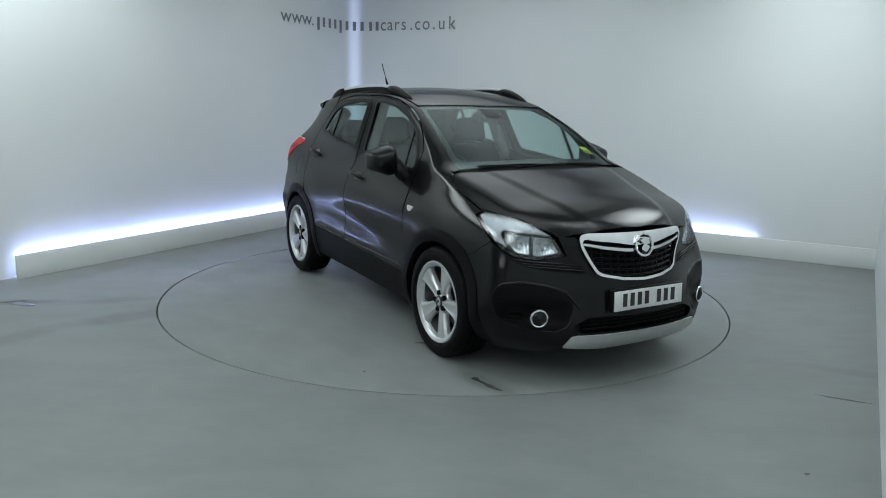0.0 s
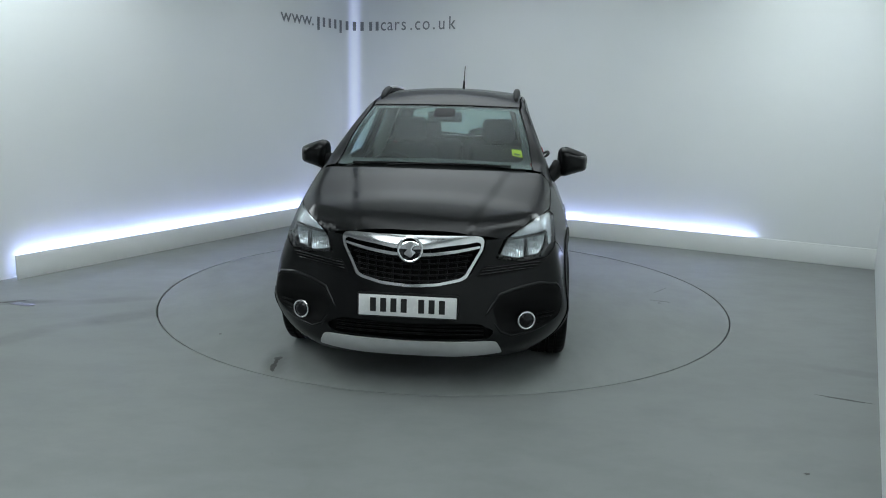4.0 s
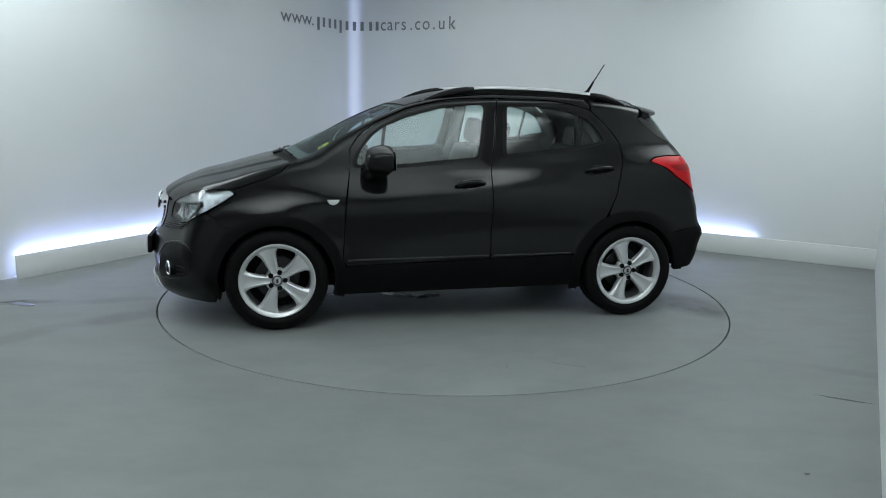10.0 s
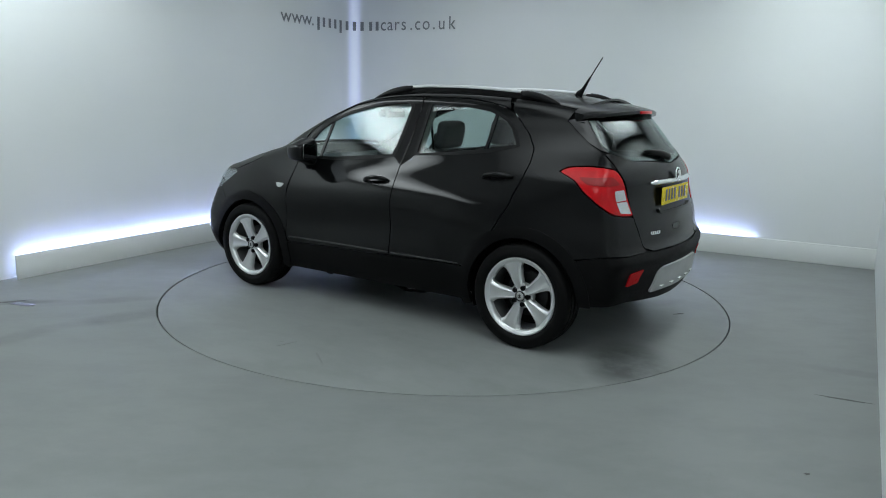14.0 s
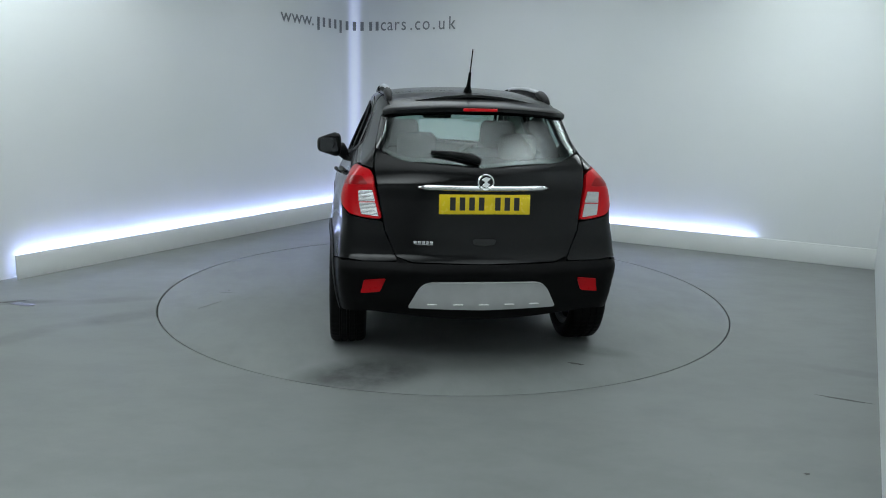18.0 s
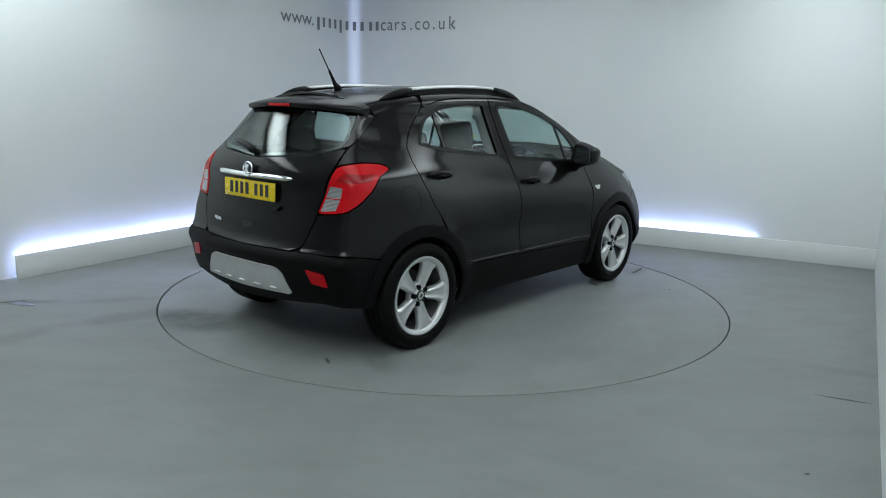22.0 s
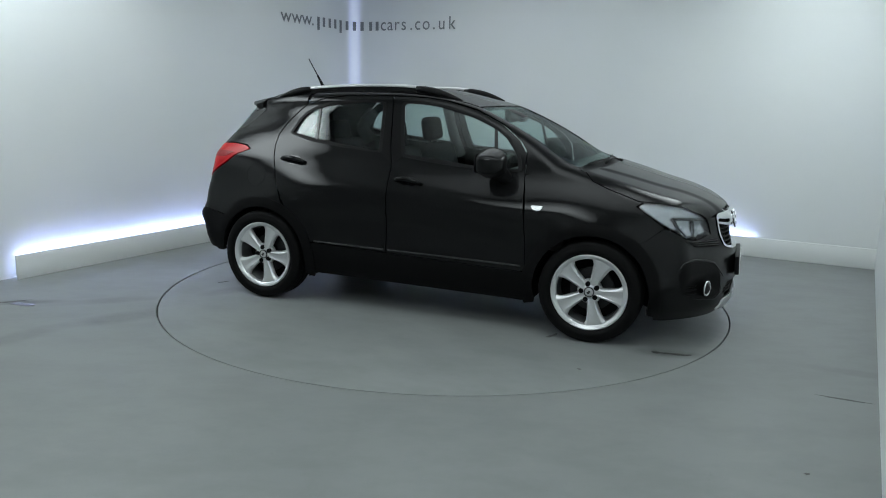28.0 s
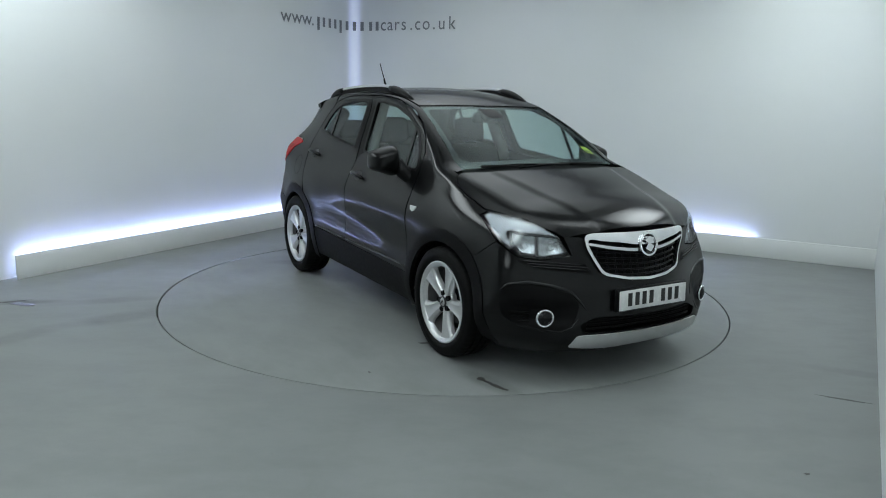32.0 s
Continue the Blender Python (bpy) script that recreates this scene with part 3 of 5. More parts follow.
def on_side(*pts):
    return SIDEWAYS.cast(np.stack([-np.array([p[0] for p in pts]) if SIDEWAYS.u[0] < 0 else np.array([p[0] for p in pts]), np.array([p[1] for p in pts])], -1))


def on_top(*pts):
    p = np.array(pts, float)
    return meet(np.stack([p[:, 0], p[:, 1], 0 * p[:, 0] + 2.5], -1), np.tile((0, 0, -1.0), (len(p), 1)), 2.5)


def on_nose(*pts):
    p = np.array(pts, float)
    return NOSE_ROUND.cast(np.stack([np.radians(p[:, 0]) * 0.8, p[:, 1]], -1))


def on_tail(*pts):
    p = np.array(pts, float)
    return TAIL_ROUND.cast(np.stack([np.radians(p[:, 0]) * 0.8, p[:, 1]], -1))


def on_back(*pts):
    p = np.array(pts, float)
    return meet(np.stack([0 * p[:, 0] - 2.0, p[:, 0], p[:, 1]], -1), np.tile((1.0, 0, 0), (len(p), 1)), 2.5)


def on_front(*pts):
    p = np.array(pts, float)
    return meet(np.stack([0 * p[:, 0] + 4.5, p[:, 0], p[:, 1]], -1), np.tile((-1.0, 0, 0), (len(p), 1)), 2.5)


def both(half):
    """An outline's left half, from the middle outwards and back, completed by its mirror image."""
    half = np.asarray(half)
    other = half[::-1] * (1, -1, 1)
    keep = np.abs(other[:, 1]) > 1e-3
    return np.concatenate([half, other[keep]])


def inside(poly, q):
    x, y = q[:, 0], q[:, 1]
    res = np.zeros(len(q), bool)
    a, b = poly, np.roll(poly, -1, 0)
    for (x1, y1), (x2, y2) in zip(a, b):
        if y1 != y2:
            res ^= ((y1 > y) != (y2 > y)) & (x < (x2 - x1) * (y - y1) / (y2 - y1) + x1)
    return res


def dense(loop, step):
    out = []
    for a, b in zip(loop, np.roll(loop, -1, 0)):
        n = max(1, int(np.ceil(np.linalg.norm(b - a) / step)))
        out += [a + (b - a) * k / n for k in range(n)]
    return np.array(out)


SHEETS = {}


def finish(name, mat, verts, normals, faces, mirror):
    if mirror:
        verts, normals = verts * (1, -1, 1), normals * (1, -1, 1)
        faces = [f[::-1] for f in faces]
    me = mesh_of(name, verts, faces, mat)
    me.normals_split_custom_set_from_vertices([tuple(v) for v in normals])
    return me


def sheet(name, outline, view, mat, holes=(), step=0.03, level=0.0, thick=0.014, radius=0.012, mirror=False, dish=None):
    """A panel of the body inside an outline of places: a skin on the body's form, with edges and a back."""
    key = (np.asarray(outline).tobytes(), len(holes), level, thick, step, mat.name)
    if key in SHEETS:
        return finish(name, mat, *SHEETS[key], mirror)
    loops = []
    for k, o in enumerate([outline, *holes]):
        r = radius if not isinstance(radius, (list, tuple)) else radius[min(k, len(radius) - 1)]
        loops.append(dense(np.array(rounded([tuple(p) for p in view.flat(np.asarray(o, float))], r)), step))
    main = loops[0]
    (x0, y0), (x1, y1) = main.min(0), main.max(0)
    gx, gy = np.meshgrid(np.arange(x0 + step / 2, x1, step), np.arange(y0 + step / 2, y1, step * 0.87))
    gx = gx + (np.arange(gy.shape[0]) % 2)[:, None] * step / 2
    grid = np.stack([gx.ravel(), gy.ravel()], -1)
    ok = inside(main, grid)
    for h in loops[1:]:
        ok &= ~inside(h, grid)
    edge = np.concatenate(loops)
    grid = grid[ok]
    if len(grid):
        near = np.min(np.linalg.norm(grid[:, None] - edge[None], axis=2), 1) if len(grid) * len(edge) < 6e6 else np.array([np.linalg.norm(edge - g, axis=1).min() for g in grid])
        grid = grid[near > step * 0.45]
    pts = np.concatenate([edge, grid])
    edges, at, rims = [], 0, []
    for lp in loops:
        n = len(lp)
        edges += [(at + k, at + (k + 1) % n) for k in range(n)]
        rims.append(list(range(at, at + n)))
        at += n
    from mathutils.geometry import delaunay_2d_cdt
    v2, _, tris, origin, _, _ = delaunay_2d_cdt([Vector(p) for p in pts], edges, [], 0, 1e-5)
    q = np.array([tuple(v) for v in v2])
    cen = np.array([q[list(t)].mean(0) for t in tris])
    ok = inside(main, cen)
    for h in loops[1:]:
        ok &= ~inside(h, cen)
    tris = [tuple(t) for t, k in zip(tris, ok) if k]
    where = {}
    for k, o in enumerate(origin):
        for s in o:
            where[s] = k
    p = view.cast(q, level)
    nrm = outward(p)
    if dish is not None:
        p = p + nrm * dish(p)[:, None]
        ids = np.array(tris)
        cross = np.cross(p[ids[:, 1]] - p[ids[:, 0]], p[ids[:, 2]] - p[ids[:, 0]])
        cross *= np.sign((cross * nrm[ids[:, 0]]).sum(1))[:, None]
        total = np.zeros_like(p)
        for k in range(3):
            np.add.at(total, ids[:, k], cross)
        nrm = total / (np.linalg.norm(total, axis=1, keepdims=True) + 1e-12)
    n = len(p)
    verts, normals, faces = [p, p - nrm * thick], [nrm, -nrm], []
    a, b, c = (q[[t[k] for t in tris]] for k in range(3))
    turn = np.cross(b - a, c - a)
    face_n = np.cross(p[[t[1] for t in tris]] - p[[t[0] for t in tris]], p[[t[2] for t in tris]] - p[[t[0] for t in tris]])
    facing = (face_n * nrm[[t[0] for t in tris]]).sum(1) > 0
    for t, f in zip(tris, facing):
        t = t if f else t[::-1]
        faces += [t, tuple(n + k for k in t[::-1])]
    base = 2 * n
    for rim in rims:
        rim = [where[k] for k in rim]
        m = len(rim)
        ring = p[rim]
        along = np.roll(ring, -1, 0) - np.roll(ring, 1, 0)
        sidew = np.cross(along, nrm[rim])
        sidew /= np.linalg.norm(sidew, axis=1, keepdims=True) + 1e-12
        probe = view.flat(ring + sidew * 0.003)
        filled = inside(main, probe)
        for h in loops[1:]:
            filled &= ~inside(h, probe)
        inward = filled.mean() > 0.5
        if inward:
            sidew = -sidew
        verts += [ring, ring - nrm[rim] * thick]
        normals += [sidew, sidew]
        for k in range(m):
            j = (k + 1) % m
            face = (base + k, base + j, base + m + j, base + m + k)
            faces.append(face if inward else face[::-1])
        base += 2 * m
    verts, normals = np.concatenate(verts), np.concatenate(normals)
    SHEETS[key] = verts, normals, faces
    return finish(name, mat, verts, normals, faces, mirror)


# ---- the car ----
OFF = Vector((-1.2022, 0.0287, 0))     # the rear axle as seen from the turntable's axis
car = thing("car", "black metallic five-door SUV with silver alloy wheels on a turntable", "car")


def car_part(name, data, parent=None, label=""):
    ob = part(name, data, parent or car, label)
    if parent is None:
        ob.location = OFF
    return ob


def pair(name, label="", **kw):
    """A panel and its mirror image on the other side."""
    made = []
    for m in (False, True):
        made.append(car_part(name, sheet(name, mirror=m, **kw), None, label))
    return made


def circle_arc(ax, r, a0, a1, n=14):
    return [(ax + r * math.cos(radians(a0 + (a1 - a0) * k / (n - 1))), HUB + r * math.sin(radians(a0 + (a1 - a0) * k / (n - 1)))) for k in range(n)]


GLASS_F = [(2.020, 1.108), (1.995, 1.20), (1.900, 1.315), (1.815, 1.374), (1.655, 1.443), (1.415, 1.507), (1.25, 1.528), (1.10, 1.534), (1.080, 1.508), (1.112, 1.32), (1.148, 1.166), (1.42, 1.142), (1.70, 1.115)]
GLASS_R = [(0.915, 1.531), (0.76, 1.534), (0.60, 1.522), (0.43, 1.502), (0.365, 1.478), (0.28, 1.440), (0.225, 1.385), (0.185, 1.315), (0.17, 1.288), (0.37, 1.248), (0.61, 1.219), (0.945, 1.184)]
DOOR_F = [(2.058, 1.077), (2.095, 0.78), (2.113, 0.48), (2.09, 0.436), (1.42, 0.456), (1.077, 0.467), (1.066, 1.089), (1.030, 1.243), (0.995, 1.518), (0.990, 1.576), (1.12, 1.578), (1.25, 1.571), (1.412, 1.552), (1.653, 1.492), (1.852, 1.402), (1.989, 1.304), (2.05, 1.22)]
DOOR_R = ([(1.069, 0.467), (1.058, 1.089), (1.022, 1.243), (0.987, 1.518), (0.982, 1.576), (0.84, 1.580), (0.593, 1.570), (0.426, 1.550), (0.265, 1.507), (0.18, 1.43), (0.105, 1.355), (0.050, 1.27), (0.046, 1.19), (0.066, 1.10), (0.105, 0.99), (0.125, 0.91), (0.168, 0.84)]
          + circle_arc(AXLE_R, 0.455, 60, 18, 8) + [(0.44, 0.487)])
HOOD_LINE = [(2.46, 0.697), (2.51, 0.741), (2.62, 0.748), (2.82, 0.7385), (3.02, 0.676), (3.15, 0.588), (3.235, 0.482)]
LAMP = [(23.2, 0.732), (26.65, 0.838), (32.0, 0.900), (39.5, 0.940), (48.4, 0.943), (51.1, 0.920), (46.3, 0.84), (41.4, 0.775), (37.5, 0.73), (31.4, 0.712)]
FOG_POCKET = [(20.7, 0.478), (22.6, 0.548), (30, 0.578), (36, 0.596), (39.4, 0.585), (42.5, 0.51), (41.4, 0.39), (37.5, 0.357), (26, 0.322), (22.4, 0.37)]
TAIL_LAMP = [(57.1, 1.15), (53.8, 1.174), (47.2, 1.187), (42.5, 1.183), (38.3, 1.168), (36.6, 1.12), (34.6, 1.0), (32.4, 0.898), (37.5, 0.905), (41.6, 0.92), (45.5, 0.965), (49.7, 1.04), (52.3, 1.11)]


def build_doors():
    main_f = [(1.796, 1.376), (1.655, 1.437), (1.415, 1.501), (1.25, 1.522), (1.106, 1.528), (1.087, 1.508), (1.118, 1.32), (1.154, 1.172), (1.42, 1.148), (1.70, 1.121), (1.836, 1.110)]
    vent_f = [(2.012, 1.113), (1.988, 1.198), (1.895, 1.309), (1.822, 1.361), (1.862, 1.112)]
    main_r = [(0.909, 1.525), (0.76, 1.528), (0.60, 1.516), (0.43, 1.496), (0.385, 1.480), (0.408, 1.250), (0.61, 1.225), (0.938, 1.190)]
    vent_r = [(0.358, 1.468), (0.284, 1.433), (0.231, 1.382), (0.192, 1.315), (0.182, 1.292), (0.378, 1.254)]
    for m in (False, True):
        front = car_part("front_door", sheet("front_door", on_side(*DOOR_F), SIDEWAYS, PAINT, [on_side(*GLASS_F)], radius=[0.012, 0.03], mirror=m, step=0.018))
        rear = car_part("rear_door", sheet("rear_door", on_side(*DOOR_R), SIDEWAYS, PAINT, [on_side(*GLASS_R)], radius=[0.012, 0.03], mirror=m, step=0.018))
        for pts, door, name in ((main_f, front, "window"), (vent_f, front, "quarter_window"), (main_r, rear, "window"), (vent_r, rear, "quarter_window")):
            ob = part(name, sheet(name, on_side(*pts), SIDEWAYS, WINDOW, step=0.06, level=-0.010, thick=0.003, radius=0.02, mirror=m), door, "green tinted side glass")
            ob.visible_shadow = False
        sgn = -1 if m else 1
        for door, x0, x1 in ((front, 2.085, 1.085), (rear, 1.052, 0.47)):
            line = on_side(*[(x0 + (x1 - x0) * k / 12, 0.474 + 0.012 * (2.085 - x0 - (x1 - x0) * k / 12)) for k in range(13)])
            line = line + outward(line) * 0.001
            part("door_moulding", tube("door_moulding", line * (1, sgn, 1), 0.006, MOULDING, 8), door, "slim satin ledge along the door's foot")
        for door, top, foot in ((front, (1.806, 1.378), (1.849, 1.108)), (rear, (0.372, 1.478), (0.393, 1.250))):
            bar = [(top[0] - 0.011, top[1]), (top[0] + 0.011, top[1]), (foot[0] + 0.011, foot[1]), (foot[0] - 0.011, foot[1])]
            part("window_bar", sheet("window_bar", on_side(*bar), SIDEWAYS, GLOSS_BLACK, step=0.05, level=-0.004, thick=0.012, radius=0.001, mirror=m), door, "black window divider")
        for door, glass_line in ((front, GLASS_F), (rear, GLASS_R)):
            g = np.array(glass_line)
            mid = g.mean(0)
            ring_out = mid + (g - mid) * (1 + 0.022 / np.linalg.norm(g - mid, axis=1, keepdims=True))
            part("window_seal", sheet("window_seal", on_side(*ring_out), SIDEWAYS, SATIN, [on_side(*(mid + (g - mid) * (1 - 0.006 / np.linalg.norm(g - mid, axis=1, keepdims=True))))], step=0.04, level=0.003, thick=0.008, radius=[0.03, 0.03], mirror=m), door, "black rubber window seal")
        for door, (x0, z0), (x1, z1) in ((front, (1.335, 0.972), (1.120, 0.992)), (rear, (0.355, 1.072), (0.135, 1.090))):
            w = np.linspace(0, 1, 9)
            line = on_side(*[(x0 + (x1 - x0) * k, z0 + (z1 - z0) * k + 0.004 * math.sin(math.pi * k)) for k in w])
            line = line + outward(line) * (0.004 + 0.040 * np.sin(np.pi * np.clip(w * 1.02, 0, 1)) ** 0.5)[:, None]
            line[:, 1] *= sgn
            part("door_handle", tube("door_handle", line, [0.009, 0.013, 0.015, 0.016, 0.016, 0.016, 0.016, 0.014, 0.010], PAINT, 12), door, "black pull handle")
            cx, cz = (x0 + x1) / 2, (z0 + z1) / 2 + 0.006
            # a flat dark oval stands in for the shaded hollow behind the handle
            cup = [(cx + 0.062 * math.cos(a), cz + 0.034 * math.sin(a)) for a in (2 * math.pi * k / 16 for k in range(16))]
            part("recess_shade", sheet("recess_shade", on_side(*cup), SIDEWAYS, GLOSS_BLACK, step=0.02, level=0.0015, thick=0.004, radius=0.0, mirror=m), door, "flat dark patch for the shaded handle recess")
        for door, strip in ((front, [(1.146, 1.165), (1.110, 1.32), (1.078, 1.512), (0.999, 1.53), (1.033, 1.25), (1.066, 1.105)]), (rear, [(0.948, 1.182), (0.918, 1.524), (0.985, 1.53), (1.019, 1.25), (1.054, 1.10)])):
            part("pillar_cover", sheet("pillar_cover", on_side(*strip), SIDEWAYS, BLACK, step=0.04, level=0.0015, thick=0.004, radius=0.008, mirror=m), door, "matt black pillar cover")
        part("door_trim", sheet("door_trim", on_side((2.03, 0.52), (1.09, 0.50), (1.09, 1.15), (2.0, 1.08)), SIDEWAYS, CABIN, step=0.1, level=-0.075, thick=0.02, mirror=m), front, "dark inner door trim")
        part("door_trim", sheet("door_trim", on_side((1.04, 0.50), (0.50, 0.52), (0.24, 0.95), (0.22, 1.23), (1.0, 1.16)), SIDEWAYS, CABIN, step=0.1, level=-0.075, thick=0.02, mirror=m), rear, "dark inner door trim")


def build_panels():
    sill = [(2.13, 0.27), (2.115, 0.43), (1.42, 0.45), (0.445, 0.48), (0.43, 0.30), (0.42, 0.245), (2.10, 0.225)]
    pair("sill", outline=on_side(*sill), view=SIDEWAYS, mat=BLACK, radius=0.02)
    # the pillar behind the gap between the doors
    pair("door_pillar", "black pillar between the doors", outline=on_side((1.125, 0.48), (1.115, 1.10), (1.075, 1.25), (1.045, 1.55), (0.935, 1.55), (0.968, 1.22), (1.0, 1.08), (1.01, 0.48)), view=SIDEWAYS, mat=SATIN, level=-0.022, thick=0.02, step=0.06)
    # front wings: from the door round to the lamp, up to the hood
    wing = np.concatenate([on_side((2.064, 1.075), (2.103, 0.78), (2.121, 0.48), (2.125, 0.44)), on_side(*circle_arc(AXLE_F, 0.437, 168, 56, 12)),
                           on_nose((50.5, 0.705), (44.4, 0.797), (46.7, 0.838), (51.7, 0.921), (48.6, 0.949)),
                           on_top((3.0, 0.690), (2.82, 0.743), (2.62, 0.752), (2.51, 0.745), (2.455, 0.702)), on_top((2.40, 0.70), (2.20, 0.735))])
    pair("front_wing", outline=wing, view=FENDER, mat=PAINT, radius=0.006, step=0.02)
    # pillars and roof sides
    rail = np.concatenate([on_top((2.43, 0.69)), on_top((2.21, 0.742)), on_side((2.066, 1.082), (2.057, 1.225), (1.995, 1.311), (1.857, 1.409), (1.656, 1.499), (1.414, 1.559), (1.25, 1.578), (0.99, 1.585), (0.593, 1.577), (0.426, 1.557), (0.27, 1.516)),
                           on_top((0.30, 0.535), (0.60, 0.548), (1.0, 0.55), (1.4, 0.543), (1.70, 0.545), (1.9, 0.575), (2.12, 0.61), (2.30, 0.635), (2.42, 0.645))])
    pair("roof_pillar", outline=rail, view=PILLAR, mat=PAINT, step=0.022, radius=0.006)
    # rear quarters
    quarter = np.concatenate([on_side((0.258, 1.512), (0.172, 1.436), (0.097, 1.36), (0.042, 1.273), (0.038, 1.188), (0.058, 1.098), (0.097, 0.987), (0.117, 0.91), (0.160, 0.84)),
                              on_side(*circle_arc(AXLE_R, 0.437, 62, 138, 9)), on_tail((45, 0.665), (36.0, 0.668), (26.6, 0.673)), on_back((0.506, 0.700), (0.567, 0.85)), on_tail((32.2, 0.885), (37.6, 0.897), (42.1, 0.912), (46.0, 0.96), (50.2, 1.036), (52.8, 1.106), (57.6, 1.15), (53.9, 1.181), (47.2, 1.194), (42.5, 1.19), (38.0, 1.176)),
                              on_back((0.625, 1.20), (0.612, 1.262)), on_side((-0.376, 1.279), (-0.30, 1.318), (-0.20, 1.394), (-0.128, 1.450)), on_top((-0.16, 0.515), (0.0, 0.525), (0.26, 0.535))])
    pair("rear_quarter_panel", outline=quarter, view=QUARTER, mat=PAINT, step=0.02)
    # hood, roof, tailgate
    hood = both(np.concatenate([on_top((3.333, 0.0), (3.322, 0.15), (3.303, 0.29), (3.272, 0.385)), on_top(*HOOD_LINE[::-1]), on_top((2.47, 0.62), (2.52, 0.45), (2.56, 0.2), (2.57, 0.0))]))
    
    def dome(p):
        """The raised middle of the hood, between two soft creases."""
        w = 0.31 + 0.17 * np.clip((3.28 - p[:, 0]) / 0.75, 0, 1)
        k = np.clip((np.abs(p[:, 1]) - w) / 0.06 + 0.5, 0, 1)
        return 0.009 * (1 - k * k * (3 - 2 * k))

    car_part("hood", sheet("hood", hood, ABOVE, PAINT, radius=0.02, step=0.018, dish=dome))
    cowl = both(on_top((2.60, 0.0), (2.585, 0.25), (2.54, 0.45), (2.49, 0.63), (2.41, 0.64), (2.40, 0.45), (2.43, 0.2), (2.44, 0.0)))
    car_part("cowl", sheet("cowl", cowl, ABOVE, BLACK, step=0.04, level=-0.02), None, "black plastic cowl under the windscreen")
    roof = both(on_top((1.655, 0.0), (1.65, 0.25), (1.645, 0.535), (1.4, 0.537), (1.0, 0.544), (0.6, 0.542), (0.3, 0.529), (0.0, 0.519), (-0.16, 0.509), (-0.20, 0.30), (-0.21, 0.0)))
    car_part("roof", sheet("roof", roof, ABOVE, PAINT, step=0.04))
    screen = both(on_top((1.662, 0.0), (1.657, 0.25), (1.655, 0.53), (1.72, 0.541), (1.9, 0.570), (2.12, 0.605), (2.30, 0.63), (2.40, 0.635), (2.43, 0.45), (2.46, 0.2), (2.47, 0.0)))
    ob = car_part("windscreen", sheet("windscreen", screen, FRONT_GLASS, SCREEN, step=0.06, level=-0.004, thick=0.004), None, "tinted windscreen glass")
    ob.visible_shadow = False
    band = both(on_top((1.668, 0.0), (1.664, 0.25), (1.665, 0.525), (1.72, 0.535), (1.9, 0.564), (2.12, 0.598), (2.30, 0.622), (2.395, 0.628), (2.425, 0.45), (2.455, 0.2), (2.465, 0.0)))
    clear = both(on_top((1.70, 0.0), (1.70, 0.25), (1.70, 0.495), (1.74, 0.51), (1.9, 0.532), (2.12, 0.562), (2.28, 0.58), (2.33, 0.55), (2.37, 0.40), (2.40, 0.2), (2.405, 0.0)))
    car_part("windscreen_border", sheet("windscreen_border", band, FRONT_GLASS, GLOSS_BLACK, [clear], step=0.04, level=-0.009, thick=0.002, radius=[0.01, 0.03]), None, "black border of the windscreen")
    gate = both(on_back((0.0, 1.188), (0.43, 1.216), (0.565, 1.256), (0.604, 1.266), (0.614, 1.19), (0.612, 1.17), (0.587, 1.005), (0.559, 0.85), (0.498, 0.698), (0.415, 0.67), (0.0, 0.663)))
    car_part("tailgate", sheet("tailgate", gate, BEHIND, PAINT, radius=0.015, step=0.025))
    pane = both(on_back((0.0, 1.505), (0.30, 1.50), (0.522, 1.482), (0.553, 1.40), (0.580, 1.30), (0.574, 1.272), (0.48, 1.228), (0.43, 1.220), (0.0, 1.194)))
    ob = car_part("rear_window", sheet("rear_window", pane, BACK_GLASS, REAR_GLASS, step=0.05, level=-0.003, thick=0.004, radius=0.02), None, "dark tinted rear glass")
    ob.visible_shadow = False
    clear = both(on_back((0.0, 1.485), (0.30, 1.48), (0.50, 1.462), (0.535, 1.40), (0.562, 1.315), (0.545, 1.28), (0.44, 1.243), (0.0, 1.212)))
    car_part("rear_window_border", sheet("rear_window_border", pane * (1, 0.985, 1), BACK_GLASS, GLOSS_BLACK, [clear], step=0.04, level=-0.009, thick=0.002, radius=[0.02, 0.05]), None, "black border of the rear glass")
    # bumpers
    front = both(np.concatenate([on_front((0.0, 0.588), (0.16, 0.598), (0.292, 0.628), (0.325, 0.66), (0.388, 0.785), (0.394, 0.838)), on_nose((25.3, 0.838), (22.6, 0.732), (31.4, 0.705), (37.9, 0.724), (41.8, 0.770), (44.35, 0.794), (50.4, 0.7035)),
                                 on_side(*circle_arc(AXLE_F, 0.437, 55.4, -22, 9)), on_nose((40, 0.165), (24, 0.19), (0, 0.195))]))
    opening = both(on_nose((0, 0.402), (17.0, 0.405), (21.5, 0.362), (19.8, 0.318), (0, 0.312)))
    pocket = on_nose(*FOG_POCKET)
    pocket = pocket.mean(0) + (pocket - pocket.mean(0)) * 0.965
    car_part("front_bumper", sheet("front_bumper", front, NOSE_ROUND, PAINT, [opening, pocket, pocket * (1, -1, 1)], radius=[0.012, 0.02, 0.03, 0.03], step=0.025))
    car_part("lower_grille", sheet("lower_grille", both(on_nose((0, 0.412), (17.5, 0.415), (22.5, 0.365), (20.5, 0.308), (0, 0.302))), NOSE_ROUND, BLACK, step=0.06, level=-0.035), None, "black lower grille")
    for z in (0.338, 0.362, 0.386):
        line = on_nose(*[(a, z) for a in np.linspace(-19, 19, 15)])
        car_part("grille_bar", tube("grille_bar", line - outward(line) * 0.018, 0.006, BLACK, 6))
